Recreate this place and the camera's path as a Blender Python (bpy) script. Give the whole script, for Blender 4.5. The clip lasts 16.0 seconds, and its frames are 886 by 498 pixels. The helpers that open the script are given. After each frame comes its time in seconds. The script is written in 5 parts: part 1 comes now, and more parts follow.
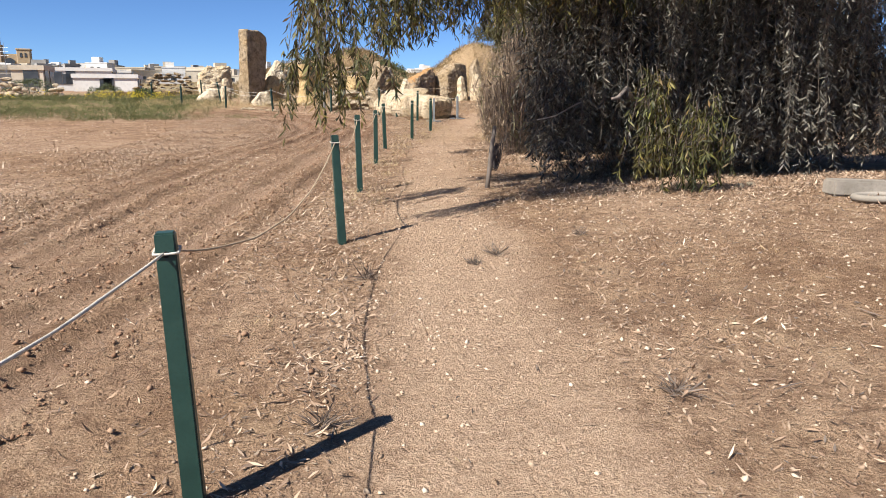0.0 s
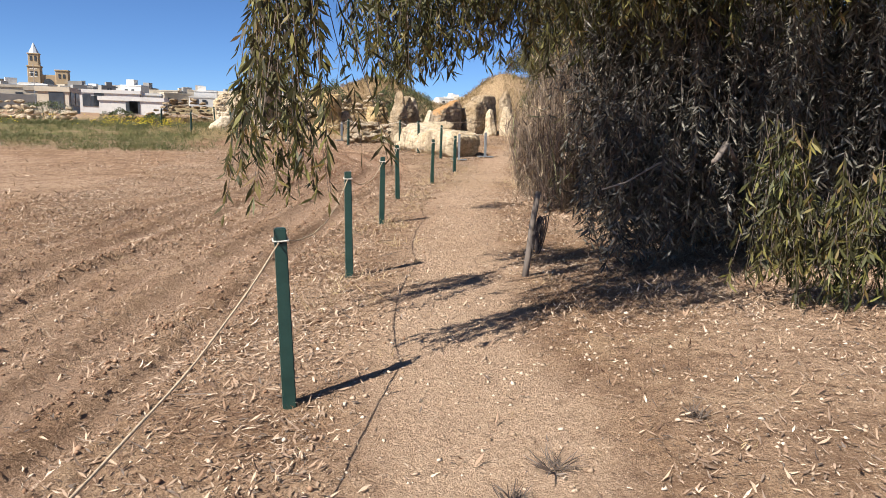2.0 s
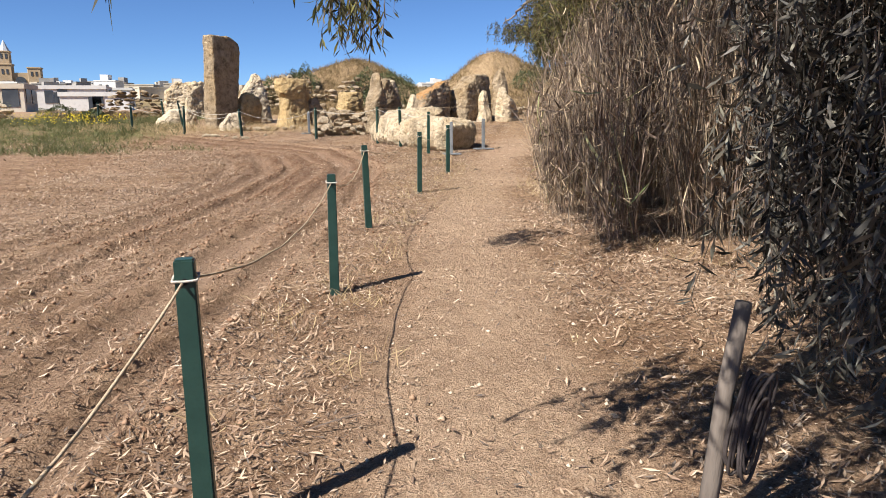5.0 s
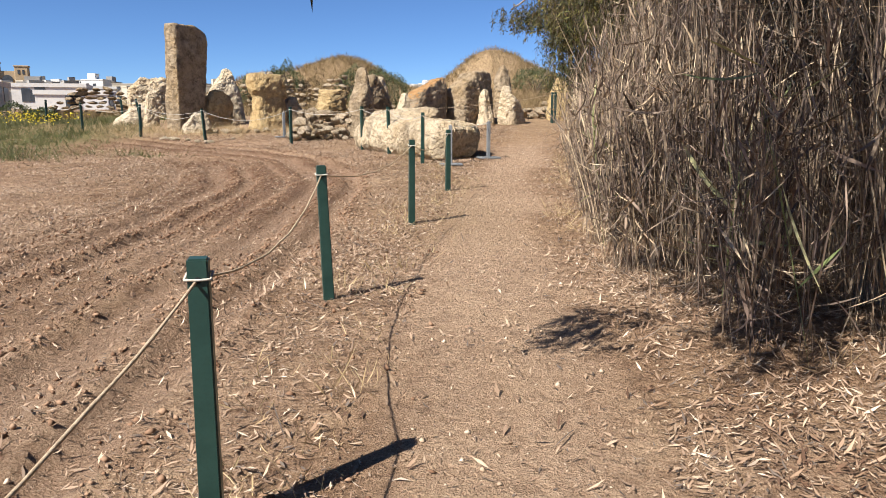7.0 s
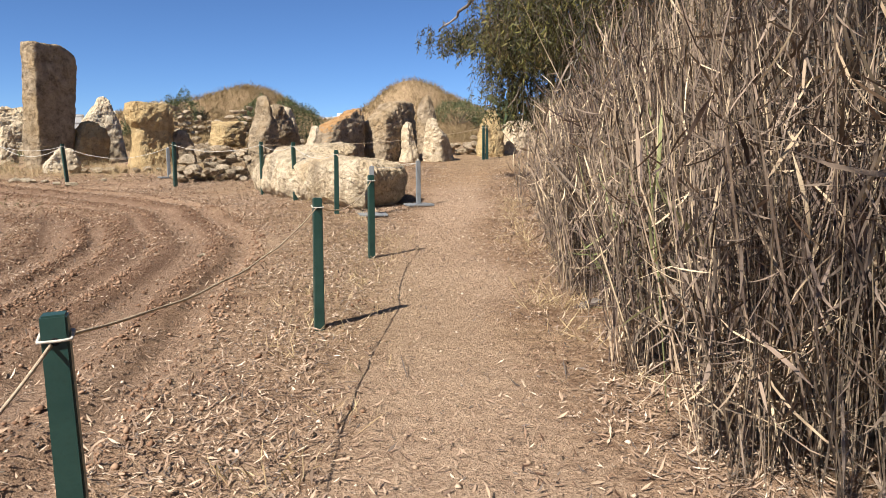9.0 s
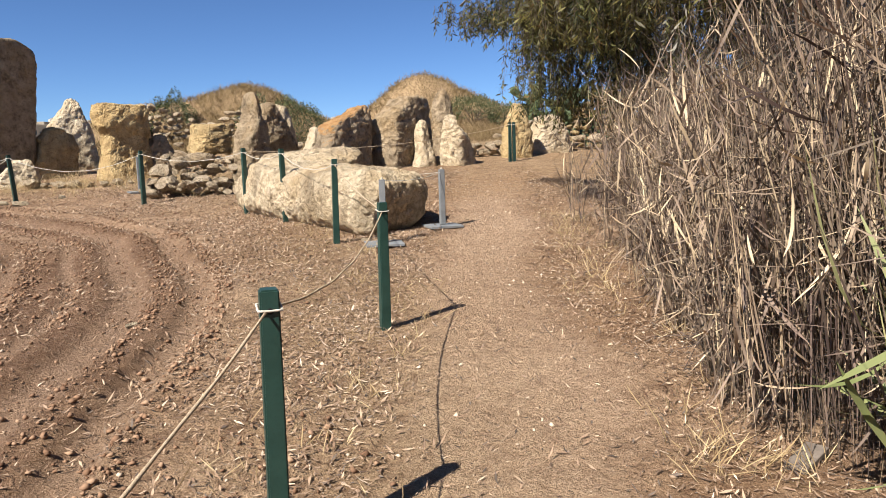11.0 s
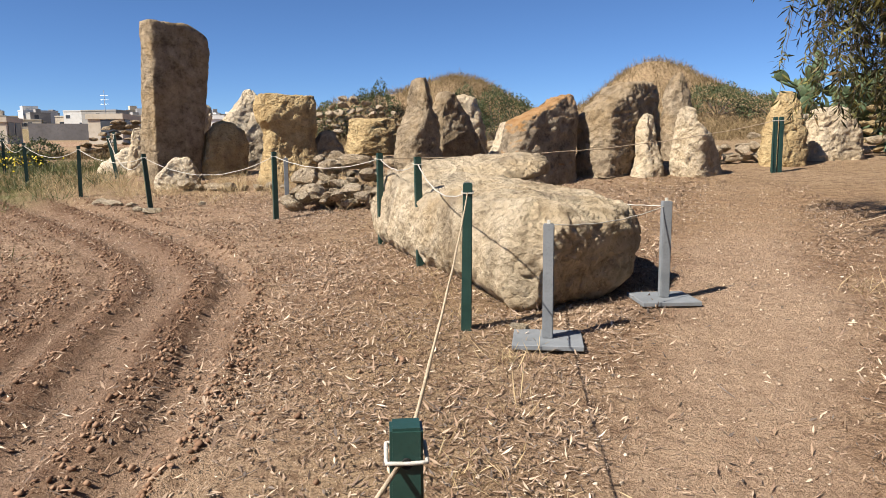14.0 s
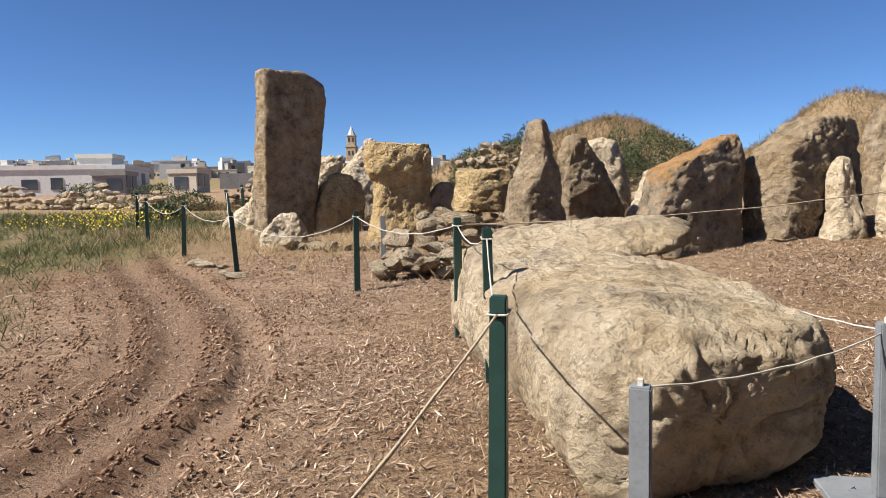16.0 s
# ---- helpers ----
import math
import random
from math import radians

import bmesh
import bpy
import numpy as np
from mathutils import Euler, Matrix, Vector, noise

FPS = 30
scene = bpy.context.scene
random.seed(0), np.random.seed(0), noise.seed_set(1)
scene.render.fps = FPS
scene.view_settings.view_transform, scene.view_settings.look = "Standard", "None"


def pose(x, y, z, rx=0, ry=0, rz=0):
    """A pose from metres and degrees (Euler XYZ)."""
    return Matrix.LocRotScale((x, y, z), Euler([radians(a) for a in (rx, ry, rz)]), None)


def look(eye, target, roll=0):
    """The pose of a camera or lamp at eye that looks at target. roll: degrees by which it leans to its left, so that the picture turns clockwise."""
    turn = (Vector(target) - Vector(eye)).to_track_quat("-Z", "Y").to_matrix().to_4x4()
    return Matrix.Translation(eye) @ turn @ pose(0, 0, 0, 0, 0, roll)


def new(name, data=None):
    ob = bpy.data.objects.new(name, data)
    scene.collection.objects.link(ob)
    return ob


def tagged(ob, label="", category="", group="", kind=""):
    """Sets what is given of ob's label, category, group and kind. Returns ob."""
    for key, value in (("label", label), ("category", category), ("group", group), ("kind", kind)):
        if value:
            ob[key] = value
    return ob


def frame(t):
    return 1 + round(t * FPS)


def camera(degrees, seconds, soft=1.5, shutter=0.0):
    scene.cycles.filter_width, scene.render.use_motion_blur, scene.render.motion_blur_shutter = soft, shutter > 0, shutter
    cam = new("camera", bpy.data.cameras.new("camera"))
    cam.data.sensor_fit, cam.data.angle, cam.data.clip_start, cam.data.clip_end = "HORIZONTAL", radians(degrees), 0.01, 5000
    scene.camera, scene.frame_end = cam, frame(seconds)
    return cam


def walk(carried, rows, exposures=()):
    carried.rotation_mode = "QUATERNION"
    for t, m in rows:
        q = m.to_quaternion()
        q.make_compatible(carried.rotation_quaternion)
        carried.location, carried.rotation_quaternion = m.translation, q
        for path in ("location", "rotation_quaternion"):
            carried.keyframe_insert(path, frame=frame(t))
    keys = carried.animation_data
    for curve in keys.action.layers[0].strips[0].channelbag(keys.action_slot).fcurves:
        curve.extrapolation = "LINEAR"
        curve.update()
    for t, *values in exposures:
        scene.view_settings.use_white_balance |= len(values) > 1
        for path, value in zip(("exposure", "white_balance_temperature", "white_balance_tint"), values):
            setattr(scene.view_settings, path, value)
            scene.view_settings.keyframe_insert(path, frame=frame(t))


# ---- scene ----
cam = camera(64.0, 16.0, 0.9)
METRES, EYE, TILT, LEAN, TURN = 22.7, 1.5, 0.0, 0.0, -8.5
ROWS = [
    (0.0, 0.0, 0.0, 0.0, 0.0, -11.31, -0.02),
    (0.5, 0.0026, 0.028, 0.0001, 0.8, -8.66, 0.65),
    (1.0, 0.004, 0.0589, 0.0058, 2.67, -7.88, 0.16),
    (1.5, 0.0005, 0.0885, 0.0101, 3.14, -8.81, -0.71),
    (2.0, 0.0013, 0.1203, 0.0117, 2.2, -9.13, -1.3),
    (2.5, -0.0019, 0.1525, 0.0127, 0.64, -9.31, -1.53),
    (3.0, -0.0019, 0.183, 0.0127, -0.18, -9.47, -0.97),
    (3.5, -0.002, 0.216, 0.0146, 0.05, -9.58, -0.32),
    (4.0, -0.005, 0.2481, 0.0158, 0.68, -9.7, 0.37),
    (6.5, -0.0159, 0.4257, 0.0134, 0.94, -11.0, 0.64),
    (7.0, -0.0176, 0.4593, 0.016, 0.26, -10.12, 0.2),
    (7.5, -0.0189, 0.4923, 0.0169, -2.56, -11.02, 0.55),
    (8.0, -0.019, 0.5264, 0.0196, -3.7, -9.44, -0.2),
    (8.5, -0.0198, 0.5597, 0.0204, -6.24, -7.53, 0.04),
    (11.0, -0.0196, 0.7214, 0.0266, -5.85, -7.73, 1.49),
    (11.5, -0.0187, 0.752, 0.0277, -0.79, -8.2, 1.61),
    (12.0, -0.0184, 0.7818, 0.0285, 5.93, -7.39, 1.47),
    (12.5, -0.0135, 0.8116, 0.0302, 11.51, -6.34, 0.67),
    (13.0, -0.0097, 0.8408, 0.0312, 11.47, -6.1, -0.46),
    (13.5, -0.0042, 0.8687, 0.0324, 9.46, -6.89, -0.62),
    (14.0, -0.0005, 0.8953, 0.0346, 12.21, -7.92, 0.51),
    (14.5, 0.0008, 0.9209, 0.0358, 14.4, -8.44, 1.36),
    (15.0, 0.0059, 0.948, 0.0381, 17.03, -7.48, 1.05),
    (15.5, 0.0044, 0.9735, 0.0391, 21.58, -5.35, 0.53),
    (16.0, 0.0046, 0.9942, 0.0419, 25.48, -4.24, 1.0),
]
walk(cam, [(t, pose(0, 0, EYE, TILT, LEAN, TURN) @ pose(METRES * x, METRES * y, METRES * z, 90 + pitch, roll, yaw)) for t, x, y, z, yaw, pitch, roll in ROWS], [(0.0, 1.12, 6400, 10), (8.5, 1.07, 6450, 10), (12.0, 1.06, 6650, 10), (16.0, 0.98, 6350, 10)])

# ---- light ----
SUN_TO = Vector((-0.76, -0.535, 0.96)).normalized()
sun_data = bpy.data.lights.new("sun", "SUN")
sun_data.energy, sun_data.angle, sun_data.color = 5.0, radians(0.55), (1.0, 0.95, 0.88)
sun = new("sun", sun_data)
sun.matrix_world = look(SUN_TO * 60, (0, 0, 0))
world = bpy.data.worlds.new("sky")
scene.world = world
world.use_nodes = True
_sky = world.node_tree.nodes.new("ShaderNodeTexSky")
_sky.sky_type, _sky.sun_disc = "NISHITA", False
_sky.sun_elevation = math.asin(SUN_TO.z)
_sky.sun_rotation = math.atan2(SUN_TO.x, SUN_TO.y)
_sky.air_density, _sky.dust_density, _sky.ozone_density, _sky.altitude = 0.6, 0.0, 10.0, 0
world.node_tree.links.new(_sky.outputs[0], world.node_tree.nodes["Background"].inputs[0])
world.node_tree.nodes["Background"].inputs[1].default_value = 0.062


# ---- materials ----
class Nodes:
    """Small helper round one material's node tree."""

    def __init__(self, name, rough=0.9, spec=0.25, metal=0.0):
        self.m = bpy.data.materials.new(name)
        self.m.use_nodes = True
        self.t = self.m.node_tree
        self.b = self.t.nodes["Principled BSDF"]
        self.b.inputs["Roughness"].default_value = rough
        self.b.inputs["Specular IOR Level"].default_value = spec
        self.b.inputs["Metallic"].default_value = metal

    def node(self, kind):
        return self.t.nodes.new(kind)

    def link(self, a, b):
        self.t.links.new(a, b)

    def place(self, kind="Object"):
        if kind == "World":
            return self.node("ShaderNodeNewGeometry").outputs["Position"]
        return self.node("ShaderNodeTexCoord").outputs[kind]

    def noise(self, where, scale, detail=4, rough=0.55, stretch=None):
        if stretch:
            mp = self.node("ShaderNodeMapping")
            mp.inputs["Scale"].default_value = stretch
            self.link(where, mp.inputs[0])
            where = mp.outputs[0]
        n = self.node("ShaderNodeTexNoise")
        n.inputs["Scale"].default_value, n.inputs["Detail"].default_value = scale, detail
        n.inputs["Roughness"].default_value = rough
        self.link(where, n.inputs["Vector"])
        return n.outputs["Fac"]

    def ramp(self, fac, *stops):
        r = self.node("ShaderNodeValToRGB")
        while len(r.color_ramp.elements) < len(stops):
            r.color_ramp.elements.new(0.5)
        for e, (p, c) in zip(r.color_ramp.elements, stops):
            e.position = p
            e.color = (*c, 1) if len(c) == 3 else (c[0], c[0], c[0], 1)
        self.link(fac, r.inputs[0])
        return r.outputs[0]

    def mix(self, fac, a, b, blend="MIX"):
        n = self.node("ShaderNodeMix")
        n.data_type, n.blend_type = "RGBA", blend
        for s, v in ((n.inputs[0], fac), (n.inputs[6], a), (n.inputs[7], b)):
            if isinstance(v, (int, float)):
                s.default_value = v
            elif isinstance(v, tuple):
                s.default_value = (*v, 1)
            else:
                self.link(v, s)
        return n.outputs[2]

    def maths(self, op, a, b=0.0):
        n = self.node("ShaderNodeMath")
        n.operation = op
        for s, v in ((n.inputs[0], a), (n.inputs[1], b)):
            if isinstance(v, (int, float)):
                s.default_value = v
            else:
                self.link(v, s)
        return n.outputs[0]

    def attr(self, name):
        n = self.node("ShaderNodeAttribute")
        n.attribute_name = name
        return n.outputs["Fac"]

    def bump(self, height, strength=0.5, distance=0.02):
        n = self.node("ShaderNodeBump")
        n.inputs["Strength"].default_value, n.inputs["Distance"].default_value = strength, distance
        self.link(height, n.inputs["Height"])
        self.link(n.outputs[0], self.b.inputs["Normal"])

    def colour(self, c):
        if isinstance(c, tuple):
            self.b.inputs["Base Color"].default_value = (*c, 1)
        else:
            self.link(c, self.b.inputs["Base Color"])
        return self

    def island(self):
        return self.node("ShaderNodeNewGeometry").outputs["Random Per Island"]

    def each(self):
        return self.node("ShaderNodeObjectInfo").outputs["Random"]

    def through_leaf(self, colour, share):
        tr = self.node("ShaderNodeBsdfTranslucent")
        self.link(colour, tr.inputs[0])
        mx = self.node("ShaderNodeMixShader")
        mx.inputs[0].default_value = share
        self.link(self.b.outputs[0], mx.inputs[1])
        self.link(tr.outputs[0], mx.inputs[2])
        self.link(mx.outputs[0], self.t.nodes["Material Output"].inputs[0])


def ground_material():
    n = Nodes("dry_soil", 0.95, 0.12)
    w = n.place("World")
    big, mid, fine = n.noise(w, 0.35, 3), n.noise(w, 2.2, 5, 0.6), n.noise(w, 28, 6, 0.7)
    grit = n.noise(w, 95, 3, 0.7)
    soil = n.ramp(mid, (0.3, (0.20, 0.116, 0.066)), (0.52, (0.315, 0.196, 0.114)), (0.75, (0.44, 0.30, 0.18)))
    pale = n.ramp(fine, (0.3, (0.42, 0.28, 0.178)), (0.6, (0.58, 0.412, 0.28)), (0.8, (0.69, 0.525, 0.375)))
    c = n.mix(n.ramp(big, (0.4, (0.0,)), (0.62, (0.55,))), soil, pale)
    c = n.mix(n.maths("MULTIPLY", n.attr("path"), 0.8), c, pale)
    rut = n.ramp(n.maths("ADD", n.maths("MULTIPLY", mid, 0.55), n.maths("MULTIPLY", fine, 0.45)), (0.36, (0.115, 0.060, 0.034)), (0.64, (0.245, 0.145, 0.088)))
    c = n.mix(n.maths("MULTIPLY", n.attr("track"), 0.9), c, rut)
    dust = n.ramp(fine, (0.3, (0.27, 0.17, 0.108)), (0.7, (0.36, 0.24, 0.158)))
    c = n.mix(n.maths("MULTIPLY", n.attr("rut"), 0.8), c, dust)
    red = n.ramp(fine, (0.3, (0.26, 0.10, 0.042)), (0.7, (0.40, 0.18, 0.085)))
    c = n.mix(n.maths("MULTIPLY", n.attr("red"), n.ramp(mid, (0.3, (0.2,)), (0.6, (0.9,)))), c, red)
    straw = n.ramp(fine, (0.3, (0.25, 0.17, 0.085)), (0.7, (0.48, 0.355, 0.195)))
    c = n.mix(n.maths("MULTIPLY", n.attr("straw"), 0.8), c, straw)
    green = n.ramp(fine, (0.3, (0.075, 0.095, 0.025)), (0.7, (0.19, 0.19, 0.065)))
    c = n.mix(n.maths("MULTIPLY", n.attr("green"), n.ramp(mid, (0.35, (0.25,)), (0.55, (1.0,)))), c, green)
    c = n.mix(n.ramp(grit, (0.34, (0.5,)), (0.5, (0.0,))), c, (0.12, 0.066, 0.038))
    c = n.mix(n.ramp(grit, (0.58, (0.0,)), (0.68, (0.7,))), c, (0.64, 0.49, 0.35))
    crumb = n.noise(w, 9.0, 6, 0.75)
    c = n.mix(n.maths("MULTIPLY", n.ramp(crumb, (0.38, (0.75,)), (0.52, (0.0,))), n.maths("SUBTRACT", 1.0, n.maths("MAXIMUM", n.attr("rut"), n.maths("MULTIPLY", n.attr("path"), 0.7)))), c, (0.155, 0.088, 0.052))
    n.colour(c)
    n.bump(n.maths("ADD", n.maths("MULTIPLY", n.maths("ADD", fine, crumb), 0.7), n.maths("MULTIPLY", grit, 0.3)), 1.0, 0.075)
    return n.m


def stone_material(name, light, mid_c, dark, ochre=0.3, pits=14.0, lichen=0.0):
    n = Nodes(name, 0.93, 0.15)
    w = n.place("Object")
    a, b, f = n.noise(w, 1.1, 5, 0.6), n.noise(w, 5.0, 6, 0.65), n.noise(w, 42, 5, 0.7)
    v = n.node("ShaderNodeTexVoronoi")
    v.inputs["Scale"].default_value = pits
    n.link(w, v.inputs["Vector"])
    c = n.ramp(b, (0.3, dark), (0.46, mid_c), (0.66, light))
    c = n.mix(n.ramp(a, (0.44, (0.0,)), (0.68, (ochre,))), c, (0.46, 0.29, 0.115))
    streak = n.noise(w, 2.1, 5, 0.62, (1.0, 1.0, 0.32))
    c = n.mix(n.ramp(streak, (0.50, (0.0,)), (0.68, (0.5,))), c, (0.115, 0.09, 0.066))
    c = n.mix(n.ramp(f, (0.25, (0.5,)), (0.45, (0.0,))), c, (0.15, 0.115, 0.075))
    if lichen:
        sep = n.node("ShaderNodeSeparateXYZ")
        n.link(n.node("ShaderNodeNewGeometry").outputs["Normal"], sep.inputs[0])
        up = n.ramp(n.maths("ADD", sep.outputs[2], n.maths("MULTIPLY", b, 0.5)), (0.62, (0.0,)), (0.9, (lichen,)))
        c = n.mix(up, c, (0.52, 0.225, 0.035))
    pock = n.noise(w, 13.0, 7, 0.78)
    c = n.mix(n.ramp(pock, (0.34, (0.55,)), (0.44, (0.0,))), c, tuple(0.6 * k for k in dark))
    n.colour(c)
    h = n.maths("ADD", n.maths("MULTIPLY", b, 1.1), n.maths("ADD", n.maths("MULTIPLY", f, 0.35), n.maths("MULTIPLY", pock, 0.8)))
    h = n.maths("ADD", h, n.maths("MULTIPLY", v.outputs["Distance"], 0.45))
    n.bump(h, 1.0, 0.1)
    return n.m


def leaf_material(name, *stops, share=0.28, rough=0.55, spec=0.35):
    n = Nodes(name, rough, spec)
    r = n.island()
    c = n.ramp(r, *stops)
    c = n.mix(0.22, c, n.ramp(n.noise(n.place("World"), 1.3, 3), (0.35, stops[0][1]), (0.65, stops[-1][1])))
    n.colour(c)
    n.through_leaf(c, share)
    return n.m


def plain_material(name, c1, c2, scale=6.0, rough=0.85, spec=0.25, bump=0.3, dist=0.01, metal=0.0, stretch=None):
    n = Nodes(name, rough, spec, metal)
    w = n.place("Object")
    a, f = n.noise(w, scale, 5, 0.6, stretch), n.noise(w, scale * 9, 4, 0.65, stretch)
    c = n.ramp(a, (0.32, c1), (0.68, c2))
    c = n.mix(n.ramp(f, (0.28, (0.35,)), (0.5, (0.0,))), c, tuple(v * 0.55 for v in c1))
    n.colour(c)
    n.bump(n.maths("ADD", a, n.maths("MULTIPLY", f, 0.6)), bump, dist)
    return n.m


M_GROUND = ground_material()
M_STONE = stone_material("weathered_limestone", (0.74, 0.61, 0.43), (0.60, 0.475, 0.315), (0.30, 0.225, 0.14), 0.4)
# grey stone darkened further: shade of the slabs' faces is put into its colour
M_STONE_DARK = stone_material("grey_shaded_limestone", (0.48, 0.375, 0.25), (0.32, 0.243, 0.156), (0.11, 0.081, 0.052), 0.4, 9.0)
M_STONE_OCHRE = stone_material("honey_limestone", (0.68, 0.52, 0.28), (0.55, 0.39, 0.19), (0.30, 0.205, 0.10), 0.5, 22.0)
M_STONE_LICHEN = stone_material("lichened_limestone", (0.46, 0.375, 0.265), (0.32, 0.25, 0.172), (0.10, 0.076, 0.053), 0.25, 9.0, 0.5)
M_STONE_PALE = stone_material("pale_limestone", (0.76, 0.65, 0.48), (0.64, 0.52, 0.36), (0.36, 0.275, 0.18), 0.3)
M_RUBBLE = stone_material("rubble_limestone", (0.70, 0.58, 0.42), (0.56, 0.44, 0.30), (0.30, 0.224, 0.145), 0.35, 20.0)
M_BARK = plain_material("eucalyptus_bark", (0.15, 0.12, 0.10), (0.34, 0.29, 0.245), 3.0, 0.9, 0.15, 0.8, 0.03, stretch=(1, 1, 0.25))
M_TWIG = plain_material("dead_twig", (0.085, 0.062, 0.048), (0.19, 0.15, 0.12), 5.0, 0.9, 0.15)
M_LEAF = leaf_material("eucalyptus_leaf", (0.0, (0.016, 0.021, 0.008)), (0.35, (0.042, 0.050, 0.018)), (0.65, (0.10, 0.106, 0.036)), (0.88, (0.25, 0.24, 0.065)), (1.0, (0.22, 0.13, 0.05)), share=0.42)
# grey foliage, also kept dark to stand in for shade inside the crowns
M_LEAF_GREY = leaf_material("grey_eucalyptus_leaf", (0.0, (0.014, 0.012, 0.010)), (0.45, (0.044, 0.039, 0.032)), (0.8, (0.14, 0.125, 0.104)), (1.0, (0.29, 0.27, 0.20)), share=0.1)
M_LITTER = leaf_material("fallen_leaf", (0.0, (0.085, 0.045, 0.028)), (0.35, (0.24, 0.145, 0.088)), (0.75, (0.40, 0.275, 0.18)), (0.93, (0.58, 0.435, 0.30)), (1.0, (0.70, 0.57, 0.43)), share=0.05, rough=0.8, spec=0.2)
M_PEBBLE = leaf_material("pebble", (0.0, (0.20, 0.13, 0.08)), (0.5, (0.40, 0.29, 0.195)), (1.0, (0.66, 0.54, 0.41)), share=0.0, rough=0.9, spec=0.15)
M_CLOD = leaf_material("soil_clod", (0.0, (0.13, 0.07, 0.042)), (0.5, (0.24, 0.14, 0.085)), (1.0, (0.38, 0.25, 0.16)), share=0.0, rough=0.95, spec=0.1)
M_REED = leaf_material("dry_reed", (0.0, (0.035, 0.023, 0.020)), (0.4, (0.10, 0.068, 0.058)), (0.7, (0.22, 0.155, 0.12)), (0.88, (0.42, 0.31, 0.20)), (1.0, (0.68, 0.54, 0.35)), share=0.05, rough=0.7, spec=0.25)
M_REED_GREEN = leaf_material("green_cane", (0.0, (0.13, 0.17, 0.06)), (0.6, (0.27, 0.29, 0.12)), (1.0, (0.48, 0.43, 0.22)), share=0.25)
M_HILL = leaf_material("hill_grass", (0.0, (0.10, 0.068, 0.030)), (0.5, (0.20, 0.135, 0.062)), (1.0, (0.34, 0.245, 0.12)), share=0.1, rough=0.85)
M_STRAW = leaf_material("dry_grass", (0.0, (0.30, 0.20, 0.10)), (0.5, (0.45, 0.33, 0.17)), (1.0, (0.60, 0.48, 0.28)), share=0.2, rough=0.8)
M_WEED = leaf_material("green_weed", (0.0, (0.045, 0.062, 0.017)), (0.6, (0.10, 0.112, 0.034)), (1.0, (0.22, 0.19, 0.075)), share=0.2)
M_FLOWER = leaf_material("yellow_flower", (0.0, (0.65, 0.48, 0.02)), (1.0, (0.80, 0.66, 0.05)), share=0.2)
M_SHRUB = leaf_material("shrub_leaf", (0.0, (0.035, 0.05, 0.02)), (0.6, (0.075, 0.095, 0.035)), (1.0, (0.14, 0.15, 0.06)), share=0.15)
M_POST = plain_material("green_paint", (0.010, 0.036, 0.028), (0.019, 0.054, 0.042), 9.0, 0.45, 0.45, 0.25, 0.003)
M_POST_GREY = plain_material("grey_paint", (0.15, 0.16, 0.165), (0.21, 0.22, 0.225), 7.0, 0.6, 0.3, 0.25, 0.004)
M_ROPE = plain_material("natural_rope", (0.36, 0.27, 0.175), (0.54, 0.43, 0.30), 60.0, 0.9, 0.1, 0.8, 0.004)
M_ROPE_WHITE = plain_material("white_rope", (0.46, 0.42, 0.35), (0.62, 0.58, 0.50), 60.0, 0.9, 0.1, 0.8, 0.004)
M_HOLE = plain_material("drilled_hole", (0.008, 0.010, 0.009), (0.015, 0.016, 0.014), 20)
M_WOOD = plain_material("old_wood", (0.11, 0.09, 0.075), (0.21, 0.175, 0.145), 6.0, 0.9, 0.15, 0.7, 0.01, stretch=(1, 1, 0.15))
M_WIRE = plain_material("rusty_wire", (0.035, 0.028, 0.026), (0.075, 0.06, 0.055), 20.0, 0.8, 0.3)
M_CONCRETE = plain_material("concrete", (0.20, 0.175, 0.14), (0.30, 0.265, 0.22), 5.0, 0.9, 0.2, 0.6, 0.01)
M_PEAR = plain_material("cactus_pad", (0.055, 0.085, 0.035), (0.115, 0.15, 0.075), 4.0, 0.6, 0.35)
M_HOUSE = plain_material("pale_render", (0.42, 0.36, 0.27), (0.52, 0.46, 0.37), 0.3, 0.9, 0.2)
M_HOUSE_W = plain_material("white_render", (0.55, 0.53, 0.49), (0.64, 0.62, 0.58), 0.3, 0.9, 0.2)
# own grey of some houses; on wall_far it stands in for shade
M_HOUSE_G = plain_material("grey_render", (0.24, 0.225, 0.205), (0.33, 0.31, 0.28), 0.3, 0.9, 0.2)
M_CHURCH = plain_material("church_stone", (0.33, 0.24, 0.145), (0.43, 0.33, 0.215), 0.2, 0.9, 0.2)
M_WINDOW = plain_material("dark_opening", (0.03, 0.035, 0.04), (0.07, 0.075, 0.08), 1.0, 0.3, 0.5)
M_SLATE = plain_material("spire_stone", (0.38, 0.40, 0.42), (0.50, 0.52, 0.54), 0.4, 0.8, 0.3)
M_METAL = plain_material("antenna_metal", (0.30, 0.31, 0.32), (0.40, 0.41, 0.42), 4.0, 0.5, 0.5, metal=0.6)


# ---- mesh helpers ----
def mesh_from(name, verts, faces, material, smooth=False):
    me = bpy.data.meshes.new(name)
    me.from_pydata([tuple(v) for v in verts], [], faces)
    me.materials.append(material)
    if smooth:
        me.polygons.foreach_set("use_smooth", [True] * len(me.polygons))
    me.update()
    return me


